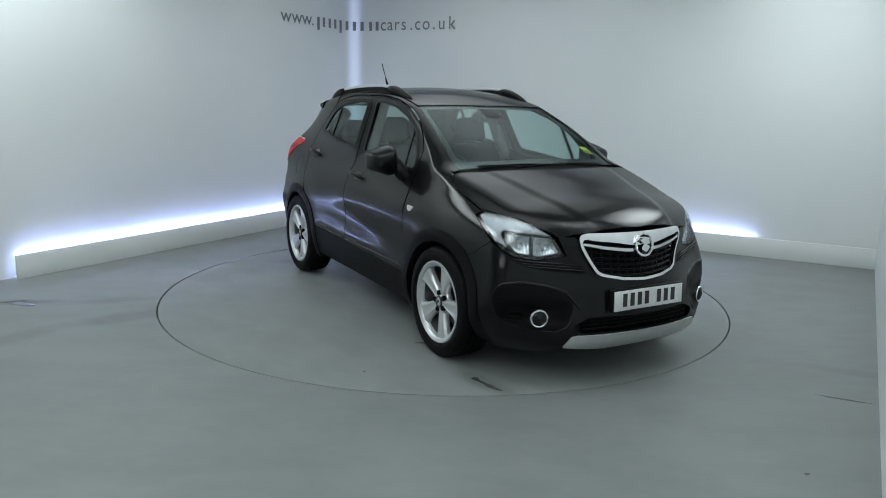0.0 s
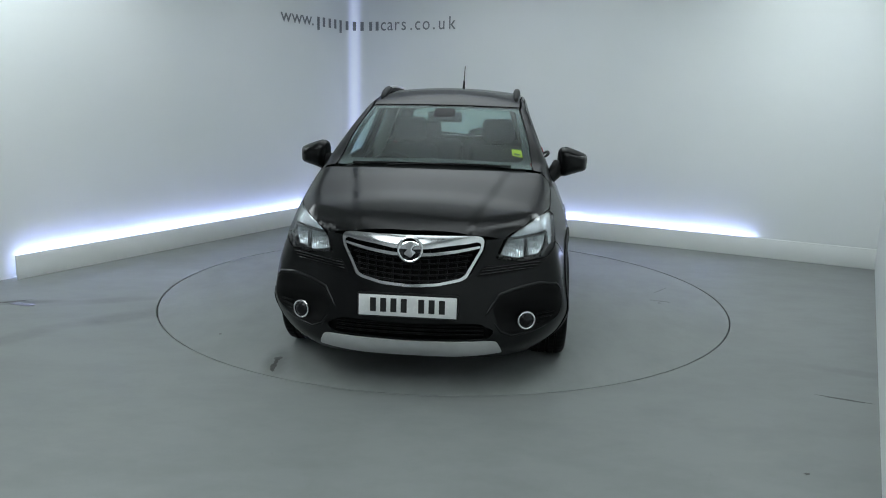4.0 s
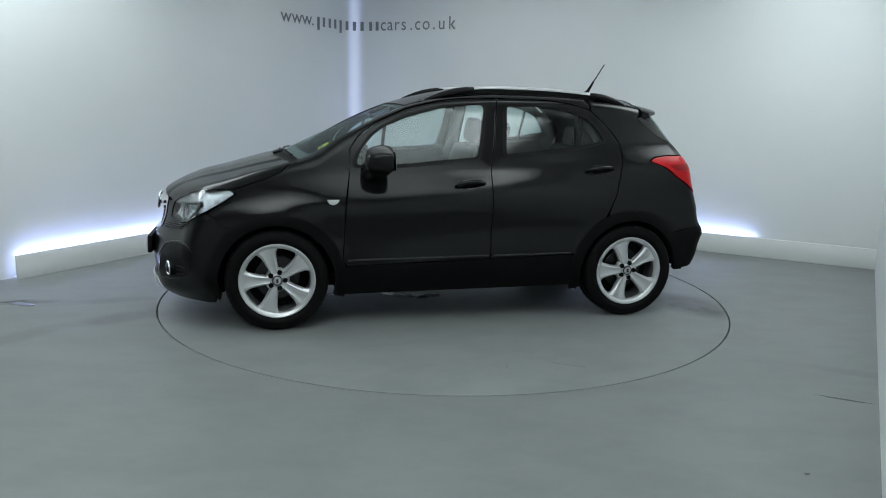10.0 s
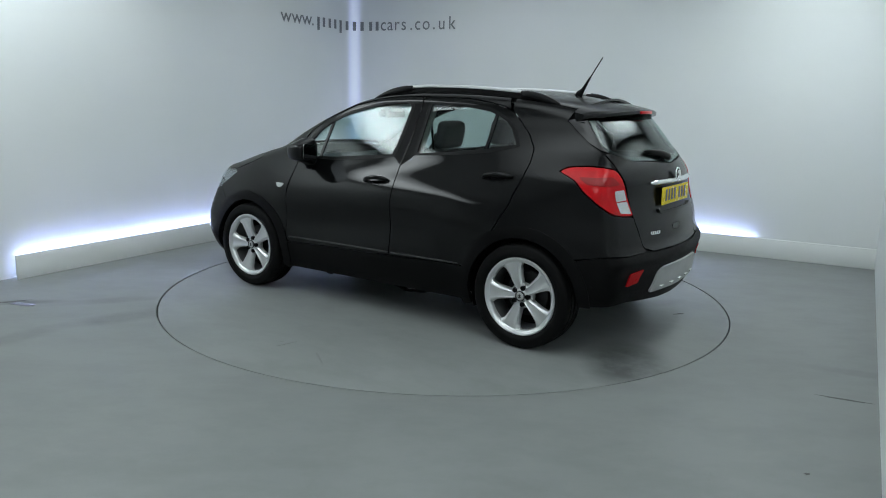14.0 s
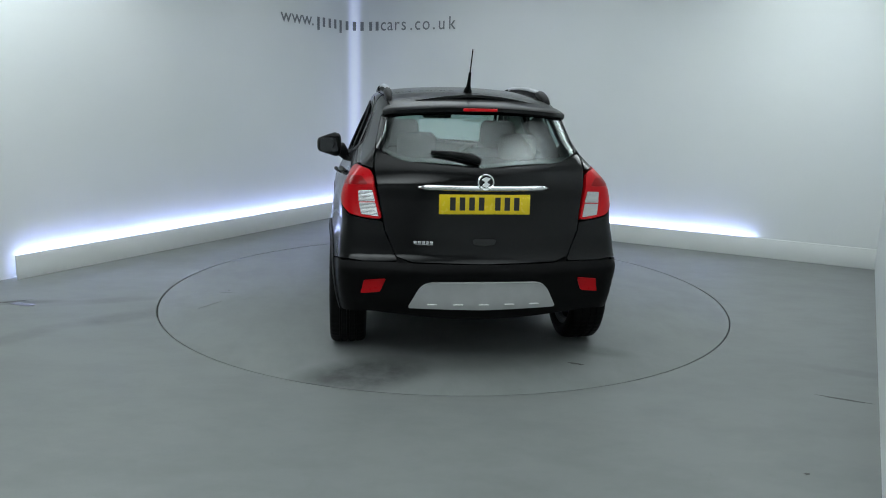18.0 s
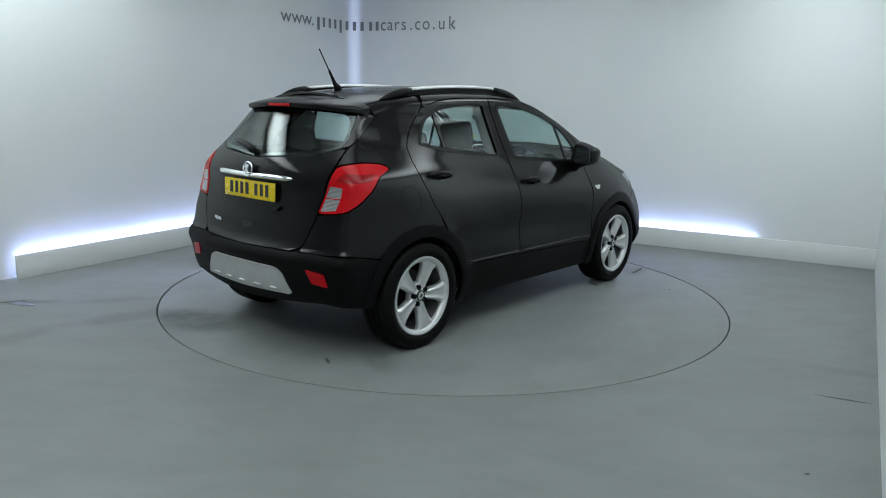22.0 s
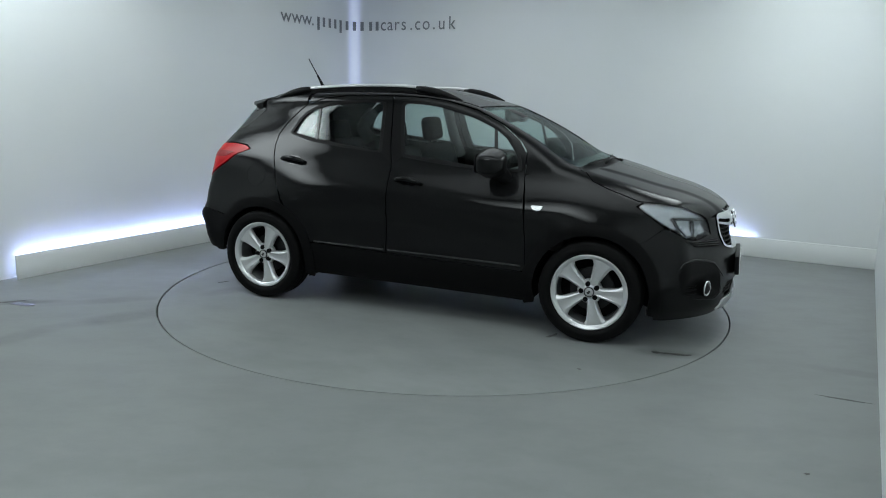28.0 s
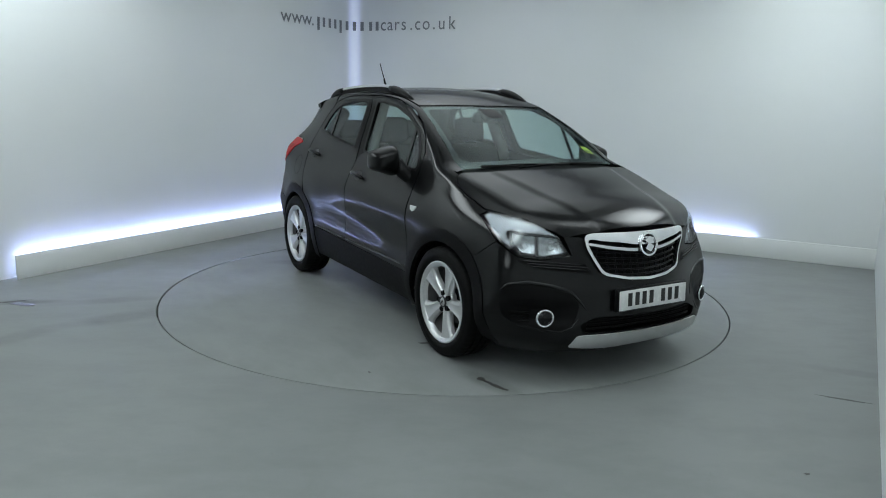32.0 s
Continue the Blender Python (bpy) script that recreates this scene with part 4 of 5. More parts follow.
    car_part("seam_backing", sheet("seam_backing", both(on_tail((0, 0.70), (45, 0.70), (47, 0.63), (0, 0.63))), TAIL_ROUND, DARK, step=0.05, level=-0.02, thick=0.006), None, "dark backing behind the bumper seam")
    rear = both(np.concatenate([on_tail((0, 0.658), (20, 0.660), (28, 0.667), (36.0, 0.664), (45, 0.661)), on_side(*circle_arc(AXLE_R, 0.437, 140, 178, 8)), on_tail((47, 0.345), (44, 0.352), (35, 0.368), (25, 0.352), (12, 0.332), (0, 0.326))]))
    car_part("rear_bumper", sheet("rear_bumper", rear, TAIL_ROUND, BLACK, radius=0.012), None, "black textured rear bumper")
    for ax in (AXLE_F, AXLE_R):
        a0, a1 = (-18, 196) if ax else (-16, 180)
        arch = circle_arc(ax, 0.466, a0, a1, 22) + circle_arc(ax, 0.388, a1, a0, 22)
        pair("wheel_arch_trim", "black plastic wheel arch trim", outline=on_side(*arch), view=SIDEWAYS, mat=BLACK, level=0.006, thick=0.03, step=0.025, radius=0.008)


def seat_on(p, n):
    """A pose at p whose z axis points along n and whose y axis points up."""
    z = Vector(n).normalized()
    x = Vector((0, 0, 1)).cross(z).normalized()
    return Matrix.Translation(Vector(p)) @ Matrix((x, z.cross(x), z)).transposed().to_4x4()


def flip(m):
    return Matrix.Diagonal((1, -1, 1, 1)) @ m @ Matrix.Diagonal((-1, 1, 1, 1))


def ring_of(name, r, thick, mat, m, steps=36):
    prof = [(r + thick * math.cos(a), thick * math.sin(a)) for a in (2 * math.pi * k / 8 for k in range(8))]
    return lathe(name, prof, mat, steps, m @ pose(0, 0, 0, 90, 0, 0), True)


def disc_of(name, r, high, mat, m, steps=32):
    return lathe(name, [(0, -high), (r * 0.6, -high * 0.96), (r * 0.92, -high * 0.7), (r, -high * 0.3), (r, 0)], mat, steps, m @ pose(0, 0, 0, 90, 0, 0))


def bars_on(parent, m, wide, high, groups, mat=None):
    """Plain upright bars in place of characters, in groups with a gap between."""
    total = sum(groups) + 0.7 * (len(groups) - 1)
    pitch, k = wide / total, 0.0
    for g in groups:
        for _ in range(g):
            at = m @ Matrix.Translation((-wide / 2 + (k + 0.5) * pitch, 0, 0.0008))
            part("plate_character", block("plate_character", (pitch * 0.58, high, 0.0016), mat or INK, bevel=0), parent).matrix_basis = at
            k += 1
        k += 0.7


def build_front():
    for m in (False, True):
        f = (lambda k: flip(k)) if m else (lambda k: k)
        lamp = car_part("headlamp", sheet("headlamp", on_nose(*LAMP), NOSE_ROUND, GLOSS_BLACK, step=0.04, level=-0.075, thick=0.02, mirror=m), None, "clear-lensed headlamp with chrome reflectors")
        up = [(27.4, 0.842), (32.4, 0.890), (39.8, 0.931), (48, 0.935), (50.0, 0.918), (45.4, 0.845), (41.6, 0.789), (40.2, 0.789), (41.8, 0.846), (40.6, 0.863), (33.2, 0.851)]
        part("upper_reflector", sheet("upper_reflector", on_nose(*up), NOSE_ROUND, FLUTED, step=0.016, level=-0.016, thick=0.01, radius=0.006, mirror=m), lamp, "silvered indicator reflector")
        for low, mid in (([(24.9, 0.748), (27.2, 0.828), (32.2, 0.838), (32.0, 0.734), (30.5, 0.727)], (0.50, 0.782)), ([(33.1, 0.738), (33.3, 0.839), (39.9, 0.849), (39.2, 0.795), (36.8, 0.748)], (0.63, 0.795))):
            def bowl(p, mid=mid):
                d = ((np.arctan2(np.abs(p[:, 1]), p[:, 0] - 2.2) - mid[0]) / 0.055) ** 2 + ((p[:, 2] - mid[1]) / 0.045) ** 2
                return -0.040 * np.exp(-d)
            part("lower_reflector", sheet("lower_reflector", on_nose(*low), NOSE_ROUND, BOWL, step=0.011, level=-0.018, thick=0.006, radius=0.008, mirror=m, dish=bowl), lamp, "silvered headlamp reflector")
            p = on_nose((math.degrees(mid[0]), mid[1]))
            n = outward(p)[0]
            seat = seat_on(p[0] - n * 0.046, (0.95, 0.3, 0))
            part("bulb_cap", disc_of("bulb_cap", 0.013, 0.028, SKID, f(seat), 16), lamp)
            part("reflector_ring", ring_of("reflector_ring", 0.022, 0.003, CHROME, f(seat @ Matrix.Translation((0, 0, 0.006))), 24), lamp)
        for path in (((26.9, 0.835), (33.2, 0.845), (40.5, 0.856)), ((40.5, 0.856), (40.0, 0.80), (37.0, 0.743)), ((32.6, 0.842), (32.5, 0.735))):
            line = on_nose(*[np.array(a) + (np.array(b) - np.array(a)) * w for a, b in zip(path, path[1:]) for w in (0, 0.34, 0.67, 1)])
            line = line - outward(line) * 0.012
            part("lamp_frame", tube("lamp_frame", line * ((1, -1, 1) if m else (1, 1, 1)), 0.006, FRAME_GREY, 8), lamp, "dark frame between the reflectors")
        ob = part("lens", sheet("lens", on_nose(*LAMP), NOSE_ROUND, LENS, step=0.025, level=0.001, thick=0.003, radius=0.012, mirror=m), lamp, "clear lamp lens")
        ob.visible_shadow = False
        ledge = [(16.9, 0.637), (19.6, 0.700), (31.2, 0.700), (38.6, 0.718), (37.5, 0.702), (31.2, 0.662)]
        vent = car_part("lamp_vent", sheet("lamp_vent", on_nose(*ledge), NOSE_ROUND, BLACK, step=0.03, level=0.002, thick=0.012, mirror=m), None, "black slatted vent under the headlamp")
        for k in (0.2, 0.5, 0.8):
            line = on_nose(*[(17.8 + k * 1.6 + (33.5 + 2 * k - 17.8) * w, 0.645 + 0.05 * k + 0.022 * w) for w in np.linspace(0, 1, 8)])
            line = line + outward(line) * 0.004
            part("slat", tube("slat", line * ((1, -1, 1) if m else (1, 1, 1)), 0.004, GLOSS_BLACK, 6), vent)
        fog = car_part("fog_lamp_surround", sheet("fog_lamp_surround", on_nose(*FOG_POCKET), NOSE_ROUND, BLACK, step=0.018, level=0.0008, thick=0.03, radius=0.03, mirror=m,
                                                   dish=lambda p: -0.024 * np.exp(-(((p[:, 2] - 0.425) / 0.055) ** 4) - (((np.arctan2(np.abs(p[:, 1]), p[:, 0] - 2.2) - 0.545) / 0.14) ** 4))), None, "black textured fog lamp surround")
        p = on_nose((30.2, 0.402))
        seat = seat_on(p[0] + outward(p)[0] * 0.006, (0.93, 0.34, 0.0))
        part("fog_lamp_ring", ring_of("fog_lamp_ring", 0.046, 0.0065, CHROME, f(seat)), fog, "chrome ring round the fog lamp")
        part("fog_lamp_bowl", lathe("fog_lamp_bowl", [(0.0, 0.016), (0.018, 0.015), (0.030, 0.009), (0.042, -0.002), (0.043, 0.004)], FOG_BOWL, 32, f(seat) @ pose(0, 0, 0, 90, 0, 0)), fog, "dark fog lamp bowl")
        part("fog_lamp", disc_of("fog_lamp", 0.041, 0.003, LENS, f(seat)), fog, "round clear fog lamp lens").visible_shadow = False
        part("fog_lamp_cap", disc_of("fog_lamp_cap", 0.015, 0.012, REFLECTOR, f(seat @ Matrix.Translation((0, 0, -0.013))), 20), fog)
        for path, thick in ((((42.0, 0.545), (40.0, 0.582), (35.0, 0.592), (28.5, 0.572), (23.5, 0.545), (21.0, 0.49), (18.5, 0.425)), 0.012), (((21.5, 0.40), (23.0, 0.352), (26.0, 0.324), (32.0, 0.336), (39.0, 0.360)), 0.007)):
            line = on_nose(*[np.array(a) + (np.array(b) - np.array(a)) * w for a, b in zip(path, path[1:]) for w in (0, 0.25, 0.5, 0.75)])
            taper = [0.002 + thick * math.sin(math.pi * k / (len(line) - 1)) ** 0.6 for k in range(len(line))]
            line = line - outward(line) * (np.array(taper) * 0.55)[:, None]
            part("pocket_edge", tube("pocket_edge", line * ((1, -1, 1) if m else (1, 1, 1)), taper, PAINT, 10), fog, "raised edge of the fog lamp pocket")
        for z in (0.375, 0.402, 0.428):
            line = on_nose(*[(a, z) for a in np.linspace(34.2, 40.0, 6)])
            part("slat", tube("slat", (line - outward(line) * 0.012) * ((1, -1, 1) if m else (1, 1, 1)), 0.005, BLACK, 6), fog)
    # upper grille
    rim = [(0.0, 0.862), (0.18, 0.862), (0.335, 0.861), (0.373, 0.853), (0.387, 0.834), (0.379, 0.785), (0.300, 0.640), (0.27, 0.624), (0.15, 0.602), (0.0, 0.594)]
    inner = [(0.0, 0.790), (0.10, 0.796), (0.20, 0.811), (0.30, 0.820), (0.350, 0.829), (0.370, 0.820), (0.364, 0.788), (0.288, 0.652), (0.262, 0.638), (0.15, 0.617), (0.0, 0.609)]
    grille = car_part("grille", sheet("grille", both(on_front(*rim)) * (1, 0.99, 1), AHEAD, BLACK, step=0.06, level=-0.05, thick=0.01), None, "black slatted grille with a chrome surround")
    part("chrome_surround", sheet("chrome_surround", both(on_front(*rim)), AHEAD, CHROME, [both(on_front(*inner))], step=0.014, level=0.006, thick=0.03, radius=[0.014, 0.014]), grille, "bright chrome grille surround")
    bar = both(on_front((0.0, 0.770), (0.12, 0.775), (0.25, 0.790), (0.362, 0.808), (0.364, 0.795), (0.25, 0.773), (0.12, 0.757), (0.0, 0.752)))
    part("chrome_blade", sheet("chrome_blade", bar, AHEAD, CHROME, step=0.012, level=0.003, thick=0.016, radius=0.003), grille, "slim chrome blade")
    for z in (0.640, 0.668, 0.696, 0.724, 0.752, 0.778):
        half = 0.27 + (z - 0.63) * 0.5
        line = on_front(*[(y, z - 0.02 * (1 - (y / 0.36) ** 2) + 0.006) for y in np.linspace(-half, half, 15)])
        part("grille_slat", tube("grille_slat", line - outward(line) * 0.022, 0.0055, SATIN, 6), grille)
    for k in range(-6, 7):
        y = k * 0.052
        line = on_front(*[(y * (0.94 + 0.3 * (z - 0.62)), z) for z in np.linspace(0.612 + 0.1 * y * y, 0.785, 6)])
        part("grille_upright", tube("grille_upright", line - outward(line) * 0.028, 0.005, SATIN, 6), grille)
    seat = seat_on((3.394, 0, 0.792), (1, 0, 0.18)) @ Matrix.Diagonal((1.13, 1.13, 1, 1))
    badge = car_part("badge", ring_of("badge", 0.056, 0.007, CHROME, seat), None, "round chrome badge")
    part("badge_disc", disc_of("badge_disc", 0.054, 0.010, GLOSS_BLACK, seat), badge)
    part("badge_mark", extrude("badge_mark", rounded([(-0.030, -0.022), (0.004, -0.040), (0.030, -0.012), (0.006, 0.0), (0.034, 0.030), (-0.006, 0.040), (-0.034, 0.018), (-0.008, 0.004)], 0.008), 0.004, CHROME, seat @ Matrix.Translation((0, 0, 0.0085)), 0.001), badge)
    lip = both(on_nose((0, 0.300), (19.5, 0.308), (21.9, 0.303), (23.9, 0.232), (12, 0.207), (0, 0.203)))
    car_part("front_skid_plate", sheet("front_skid_plate", lip, NOSE_ROUND, SKID, step=0.03, level=0.012, thick=0.022, radius=0.01), None, "matt silver lower bumper trim")
    plate = car_part("front_plate", block("front_plate", (0.52, 0.112, 0.006), PLATE_W, bevel=0.003), None, "white front registration plate")
    plate.matrix_basis = Matrix.Translation(OFF) @ seat_on((3.462, 0.0, 0.500), (1, 0, 0.05))
    bars_on(plate, Matrix.Translation((0, 0.003, 0.0025)), 0.42, 0.074, (4, 3))
    back = part("plate_holder", block("plate_holder", (0.536, 0.128, 0.03), SATIN, (0, 0, -0.019), bevel=0.006), plate, "black plate holder")


def build_rear():
    for m in (False, True):
        lamp = car_part("tail_lamp", sheet("tail_lamp", on_tail(*TAIL_LAMP), TAIL_ROUND, RED, step=0.02, level=0.004, thick=0.03, radius=0.02, mirror=m), None, "red tail lamp with a clear reversing lens")
        for lens in ([(40.4, 1.052), (36.3, 1.058), (35.1, 0.994), (39.9, 0.990)], [(39.8, 0.984), (35.0, 0.988), (33.4, 0.912), (38.4, 0.922)]):
            part("reversing_lens", sheet("reversing_lens", on_tail(*lens), TAIL_ROUND, RIBBED, step=0.012, level=0.0065, thick=0.006, radius=0.005, mirror=m), lamp, "clear ribbed reversing lens")
        part("lamp_band", sheet("lamp_band", on_tail((51.0, 1.125), (40.5, 1.135), (37.8, 1.09), (39.5, 1.085), (49.0, 1.085)), TAIL_ROUND, DEEP_RED, step=0.02, level=0.0062, thick=0.004, radius=0.012, mirror=m), lamp, "darker red inner band")
        car_part("rear_reflector", sheet("rear_reflector", on_tail((35.3, 0.556), (29.2, 0.572), (31.2, 0.492), (36.5, 0.478)), TAIL_ROUND, RED, step=0.02, level=0.008, thick=0.014, radius=0.008, mirror=m), None, "red bumper reflector")
        wedge = np.concatenate([on_side((-0.133, 1.455)), on_back((0.525, 1.482), (0.556, 1.40), (0.583, 1.30), (0.582, 1.272)), on_side((-0.380, 1.284), (-0.30, 1.323), (-0.20, 1.399))])
        # an added dark sheet blocks light through the slits round the pillar glass
        mid = wedge.mean(0)
        car_part("pillar_backing", sheet("pillar_backing", mid + (wedge - mid) * 1.35, QUARTER, DARK, step=0.05, level=-0.022, thick=0.008, radius=0.02, mirror=m), None, "dark sheet added behind the pillar glass")
        car_part("pillar_glass", sheet("pillar_glass", wedge, QUARTER, GLOSS_BLACK, step=0.03, level=-0.001, thick=0.008, radius=0.006, mirror=m), None, "gloss black glass trim beside the rear window")
    line = on_back(*[(y, 1.082) for y in np.linspace(-0.374, 0.374, 17)])
    line = line + outward(line) * 0.010
    car_part("chrome_strip", tube("chrome_strip", line, [0.006] + [0.017] * 15 + [0.006], CHROME, 12), None, "chrome strip over the rear plate")
    seat = seat_on((-0.676, 0, 1.118), (-1, 0, 0.12))
    badge = car_part("badge", ring_of("badge", 0.043, 0.006, CHROME, seat), None, "round chrome badge")
    part("badge_disc", disc_of("badge_disc", 0.042, 0.009, GLOSS_BLACK, seat), badge)
    part("badge_mark", extrude("badge_mark", rounded([(-0.024, -0.018), (0.003, -0.031), (0.024, -0.010), (0.005, 0.0), (0.027, 0.024), (-0.005, 0.031), (-0.027, 0.014), (-0.006, 0.003)], 0.006), 0.003, CHROME, seat @ Matrix.Translation((0, 0, 0.0075)), 0.001), badge)
    plate = car_part("rear_plate", block("rear_plate", (0.52, 0.112, 0.006), PLATE_Y, bevel=0.003), None, "yellow rear registration plate")
    plate.matrix_basis = Matrix.Translation(OFF) @ seat_on((-0.668, 0.0, 0.993), (-1, 0, 0.03))
    bars_on(plate, Matrix.Translation((0, 0.003, 0.0025)), 0.42, 0.074, (4, 3))
    tray = both(on_back((0.0, 0.888), (0.25, 0.886), (0.29, 0.895), (0.305, 0.915), (0.300, 0.918), (0.27, 0.905), (0.25, 0.900), (0.0, 0.902)))
    car_part("plate_ledge", sheet("plate_ledge", tray, BEHIND, PAINT, step=0.02, level=0.024, thick=0.03, radius=0.004), None, "black ledge under the rear plate")
    grip = both(on_back((0.0, 0.80), (0.055, 0.80), (0.07, 0.79), (0.06, 0.765), (0.0, 0.76)))
    car_part("tailgate_grip", sheet("tailgate_grip", grip, BEHIND, GLOSS_BLACK, step=0.03, level=0.003, thick=0.006, radius=0.008), None, "dark tailgate grip")
    name_m = seat_on((-0.672, 0.345, 0.775), (-1, 0.22, 0.05))
    word = car_part("model_mark", block("model_mark", (0.108, 0.004, 0.002), CHROME, (0, -0.011, 0.001), bevel=0), None, "small chrome letters as plain bars")
    word.matrix_basis = Matrix.Translation(OFF) @ name_m
    for k in range(5):
        part("letter_bar", block("letter_bar", (0.017, 0.018, 0.003), CHROME, (-0.046 + 0.023 * k, 0, 0.002), bevel=0.0008), word)
    skid = both(on_back((0.0, 0.558), (0.30, 0.555), (0.345, 0.542), (0.372, 0.515), (0.432, 0.400), (0.0, 0.392)))
    sk = car_part("rear_skid_plate", sheet("rear_skid_plate", skid, BEHIND, SKID, step=0.03, level=0.014, thick=0.025, radius=0.02), None, "matt silver rear bumper insert")
    for k in range(-2, 3):
        p = on_back((0.148 * k, 0.452))[0]
        part("insert_rib", block("insert_rib", (0.016, 0.056, 0.007), PLATE_W, (p[0] - 0.014, p[1], 0.428), bevel=0.003), sk)
    # spoiler over the rear glass
    verts, faces, n, rows = [], [], 41, 9
    for j in range(n):
        y = -0.558 + 1.116 * j / (n - 1)
        edge = max(0.0, abs(y) - 0.46)
        sag = 1.9 * edge**2
        tip = -0.425 + 0.42 * y * y + 0.6 * edge
        top = [(-0.17 + (tip + 0.17) * w, 0.004) for w in (0, 0.33, 0.66, 0.94, 1.0)]
        ring = [(x, float(ROOF(x)) - float(ROOF_DROP(x)) * y * y + up - sag - (0.006 if i == 4 else 0)) for i, (x, up) in enumerate(top)]
        ring += [(tip + 0.004, ring[4][1] - 0.020), (tip + 0.05, ring[4][1] - 0.034), (-0.24, ring[1][1] - 0.060), (-0.18, ring[0][1] - 0.055)]
        verts += [(x, y, z) for x, z in ring]
    for j in range(n - 1):
        for k in range(rows):
            a, b = j * rows + k, j * rows + (k + 1) % rows
            faces.append((a, a + rows, b + rows, b))
    faces += [tuple(range(rows)), tuple(range((n - 1) * rows, n * rows))[::-1]]
    bm = bmesh.new()
    bm.from_mesh(mesh_of("spoiler", verts, faces, PAINT))
    spoiler = car_part("spoiler", from_bm("spoiler", bm, PAINT, True), None, "black roof spoiler")
    part("brake_light", block("brake_light", (0.012, 0.20, 0.018), RED, (-0.428, 0, float(ROOF(-0.42)) - 0.016), bevel=0.004), spoiler, "red high-level brake light")
    # rear wiper
    line = on_back((0.020, 1.216), (0.045, 1.226), (0.12, 1.246), (0.21, 1.258), (0.295, 1.266))
    line = line + outward(line) * 0.018
    wiper = car_part("rear_wiper", tube("rear_wiper", line, [0.018, 0.025, 0.022, 0.016, 0.007], SATIN, 8), None, "black rear wiper")
    part("wiper_blade", tube("wiper_blade", line[1:] + (0.008, 0, -0.012), [0.007, 0.008, 0.008, 0.005], SATIN, 6), wiper)


def build_top():
    for m in (1, -1):
        xs = np.linspace(1.22, 0.20, 16)
        y = 0.505
        base = on_top(*[(x, y) for x in xs])
        lift = 0.033 + 0 * xs
        line = [(p[0], m * y, p[2] + h) for p, h in zip(base, lift)]
        rail = car_part("roof_rail", tube("roof_rail", line, 0.014, SILVER, 8), None, "silver roof rail on black feet")
        verts = [q for p in base for q in ((p[0], m * (y - 0.016), p[2] - 0.01), (p[0], m * (y + 0.016), p[2] - 0.01), (p[0], m * (y + 0.012), p[2] + 0.026), (p[0], m * (y - 0.012), p[2] + 0.026))]
        faces = [(4 * k + i, 4 * k + (i + 1) % 4, 4 * k + 4 + (i + 1) % 4, 4 * k + 4 + i) for k in range(len(base) - 1) for i in range(4)]
        bm = bmesh.new()
        bm.from_mesh(mesh_of("rail_base", verts, faces, BLACK))
        part("rail_base", from_bm("rail_base", bm, BLACK, True), rail, "black base under the rail")
        for x0, x1 in ((1.50, 1.14), (-0.04, 0.24)):
            xs2 = np.linspace(x0, x1, 7)
            b = on_top(*[(x, y + 0.004) for x in xs2])
            rise = np.sin(np.linspace(0, math.pi / 2, 7)) * 0.029
            part("rail_foot", tube("rail_foot", [(p[0], m * p[1], p[2] + h - 0.004) for p, h in zip(b, rise)], [0.010, 0.019, 0.025, 0.028, 0.028, 0.026, 0.021], SATIN, 10), rail, "black rail foot")
        # mirrors
        bm = bmesh.new()
        bmesh.ops.create_icosphere(bm, subdivisions=4, radius=1)
        for v in bm.verts:
            c = Vector([math.copysign(abs(k) ** (0.62, 0.55, 0.5)[i], k) for i, k in enumerate(v.co)])
            back = max(-0.82, c.x)                       # cut flat behind, for the glass
            wide = 1 - 0.22 * max(0, c.x)
            slope = 0.75 + 0.25 * min(1, max(0, 0.6 - c.y))      # the outer end is lower
            v.co = (1.872 + back * 0.098, m * (0.922 + c.y * 0.104 * wide), 1.158 + c.z * 0.098 * wide * slope - 0.010 * max(0, c.z) * c.y - 0.020 * max(0, -c.y) * max(0, -c.z))
        mirror = car_part("door_mirror", from_bm("door_mirror", bm, PAINT, True), None, "black door mirror")
        foot = [(1.95, m * 0.735, 1.03), (1.935, m * 0.765, 1.045), (1.91, m * 0.80, 1.08), (1.88, m * 0.835, 1.14)]
        part("mirror_arm", tube("mirror_arm", foot, [0.046, 0.046, 0.050, 0.050], SATIN, 10), mirror, "black mirror arm")
        part("mirror_glass", extrude("mirror_glass", rounded([(-0.080, -0.062), (0.080, -0.058), (0.080, 0.06), (-0.076, 0.064)], 0.03), 0.002, MIRROR, seat_on((1.787, m * 0.920, 1.156), (-1, -0.10 * m, 0.02)) @ Matrix.Diagonal((m, 1, 1, 1))), mirror, "mirror glass")
        # side repeater
        rep = [(2.222, 0.892), (2.135, 0.892), (2.150, 0.868), (2.18, 0.856), (2.205, 0.864)]
        car_part("side_repeater", sheet("side_repeater", on_side(*rep), SIDEWAYS, LAMP_WHITE, step=0.012, level=0.005, thick=0.01, radius=0.008, mirror=m < 0), None, "clear side indicator")
    # aerial
    aerial = car_part("aerial", tube("aerial", [(0.075, 0, 1.60), (0.06, 0, 1.632), (0.04, 0, 1.652), (0.015, 0, 1.695), (-0.008, 0, 1.735)], [0.030, 0.024, 0.014, 0.010, 0.008], BLACK, 10), None, "black whip aerial on the roof")
    part("whip", tube("whip", [(-0.004, 0, 1.728), (-0.094, 0, 1.872)], 0.0042, BLACK, 6), aerial)
    # front wipers
    for pts in ([(2.51, -0.28, 0), (2.485, 0.10, 0), (2.425, 0.50, 0)], [(2.50, 0.14, 0), (2.475, -0.22, 0), (2.425, -0.52, 0)]):
        line = on_top(*[(p[0], p[1]) for p in pts])
        line = line + outward(line) * 0.012
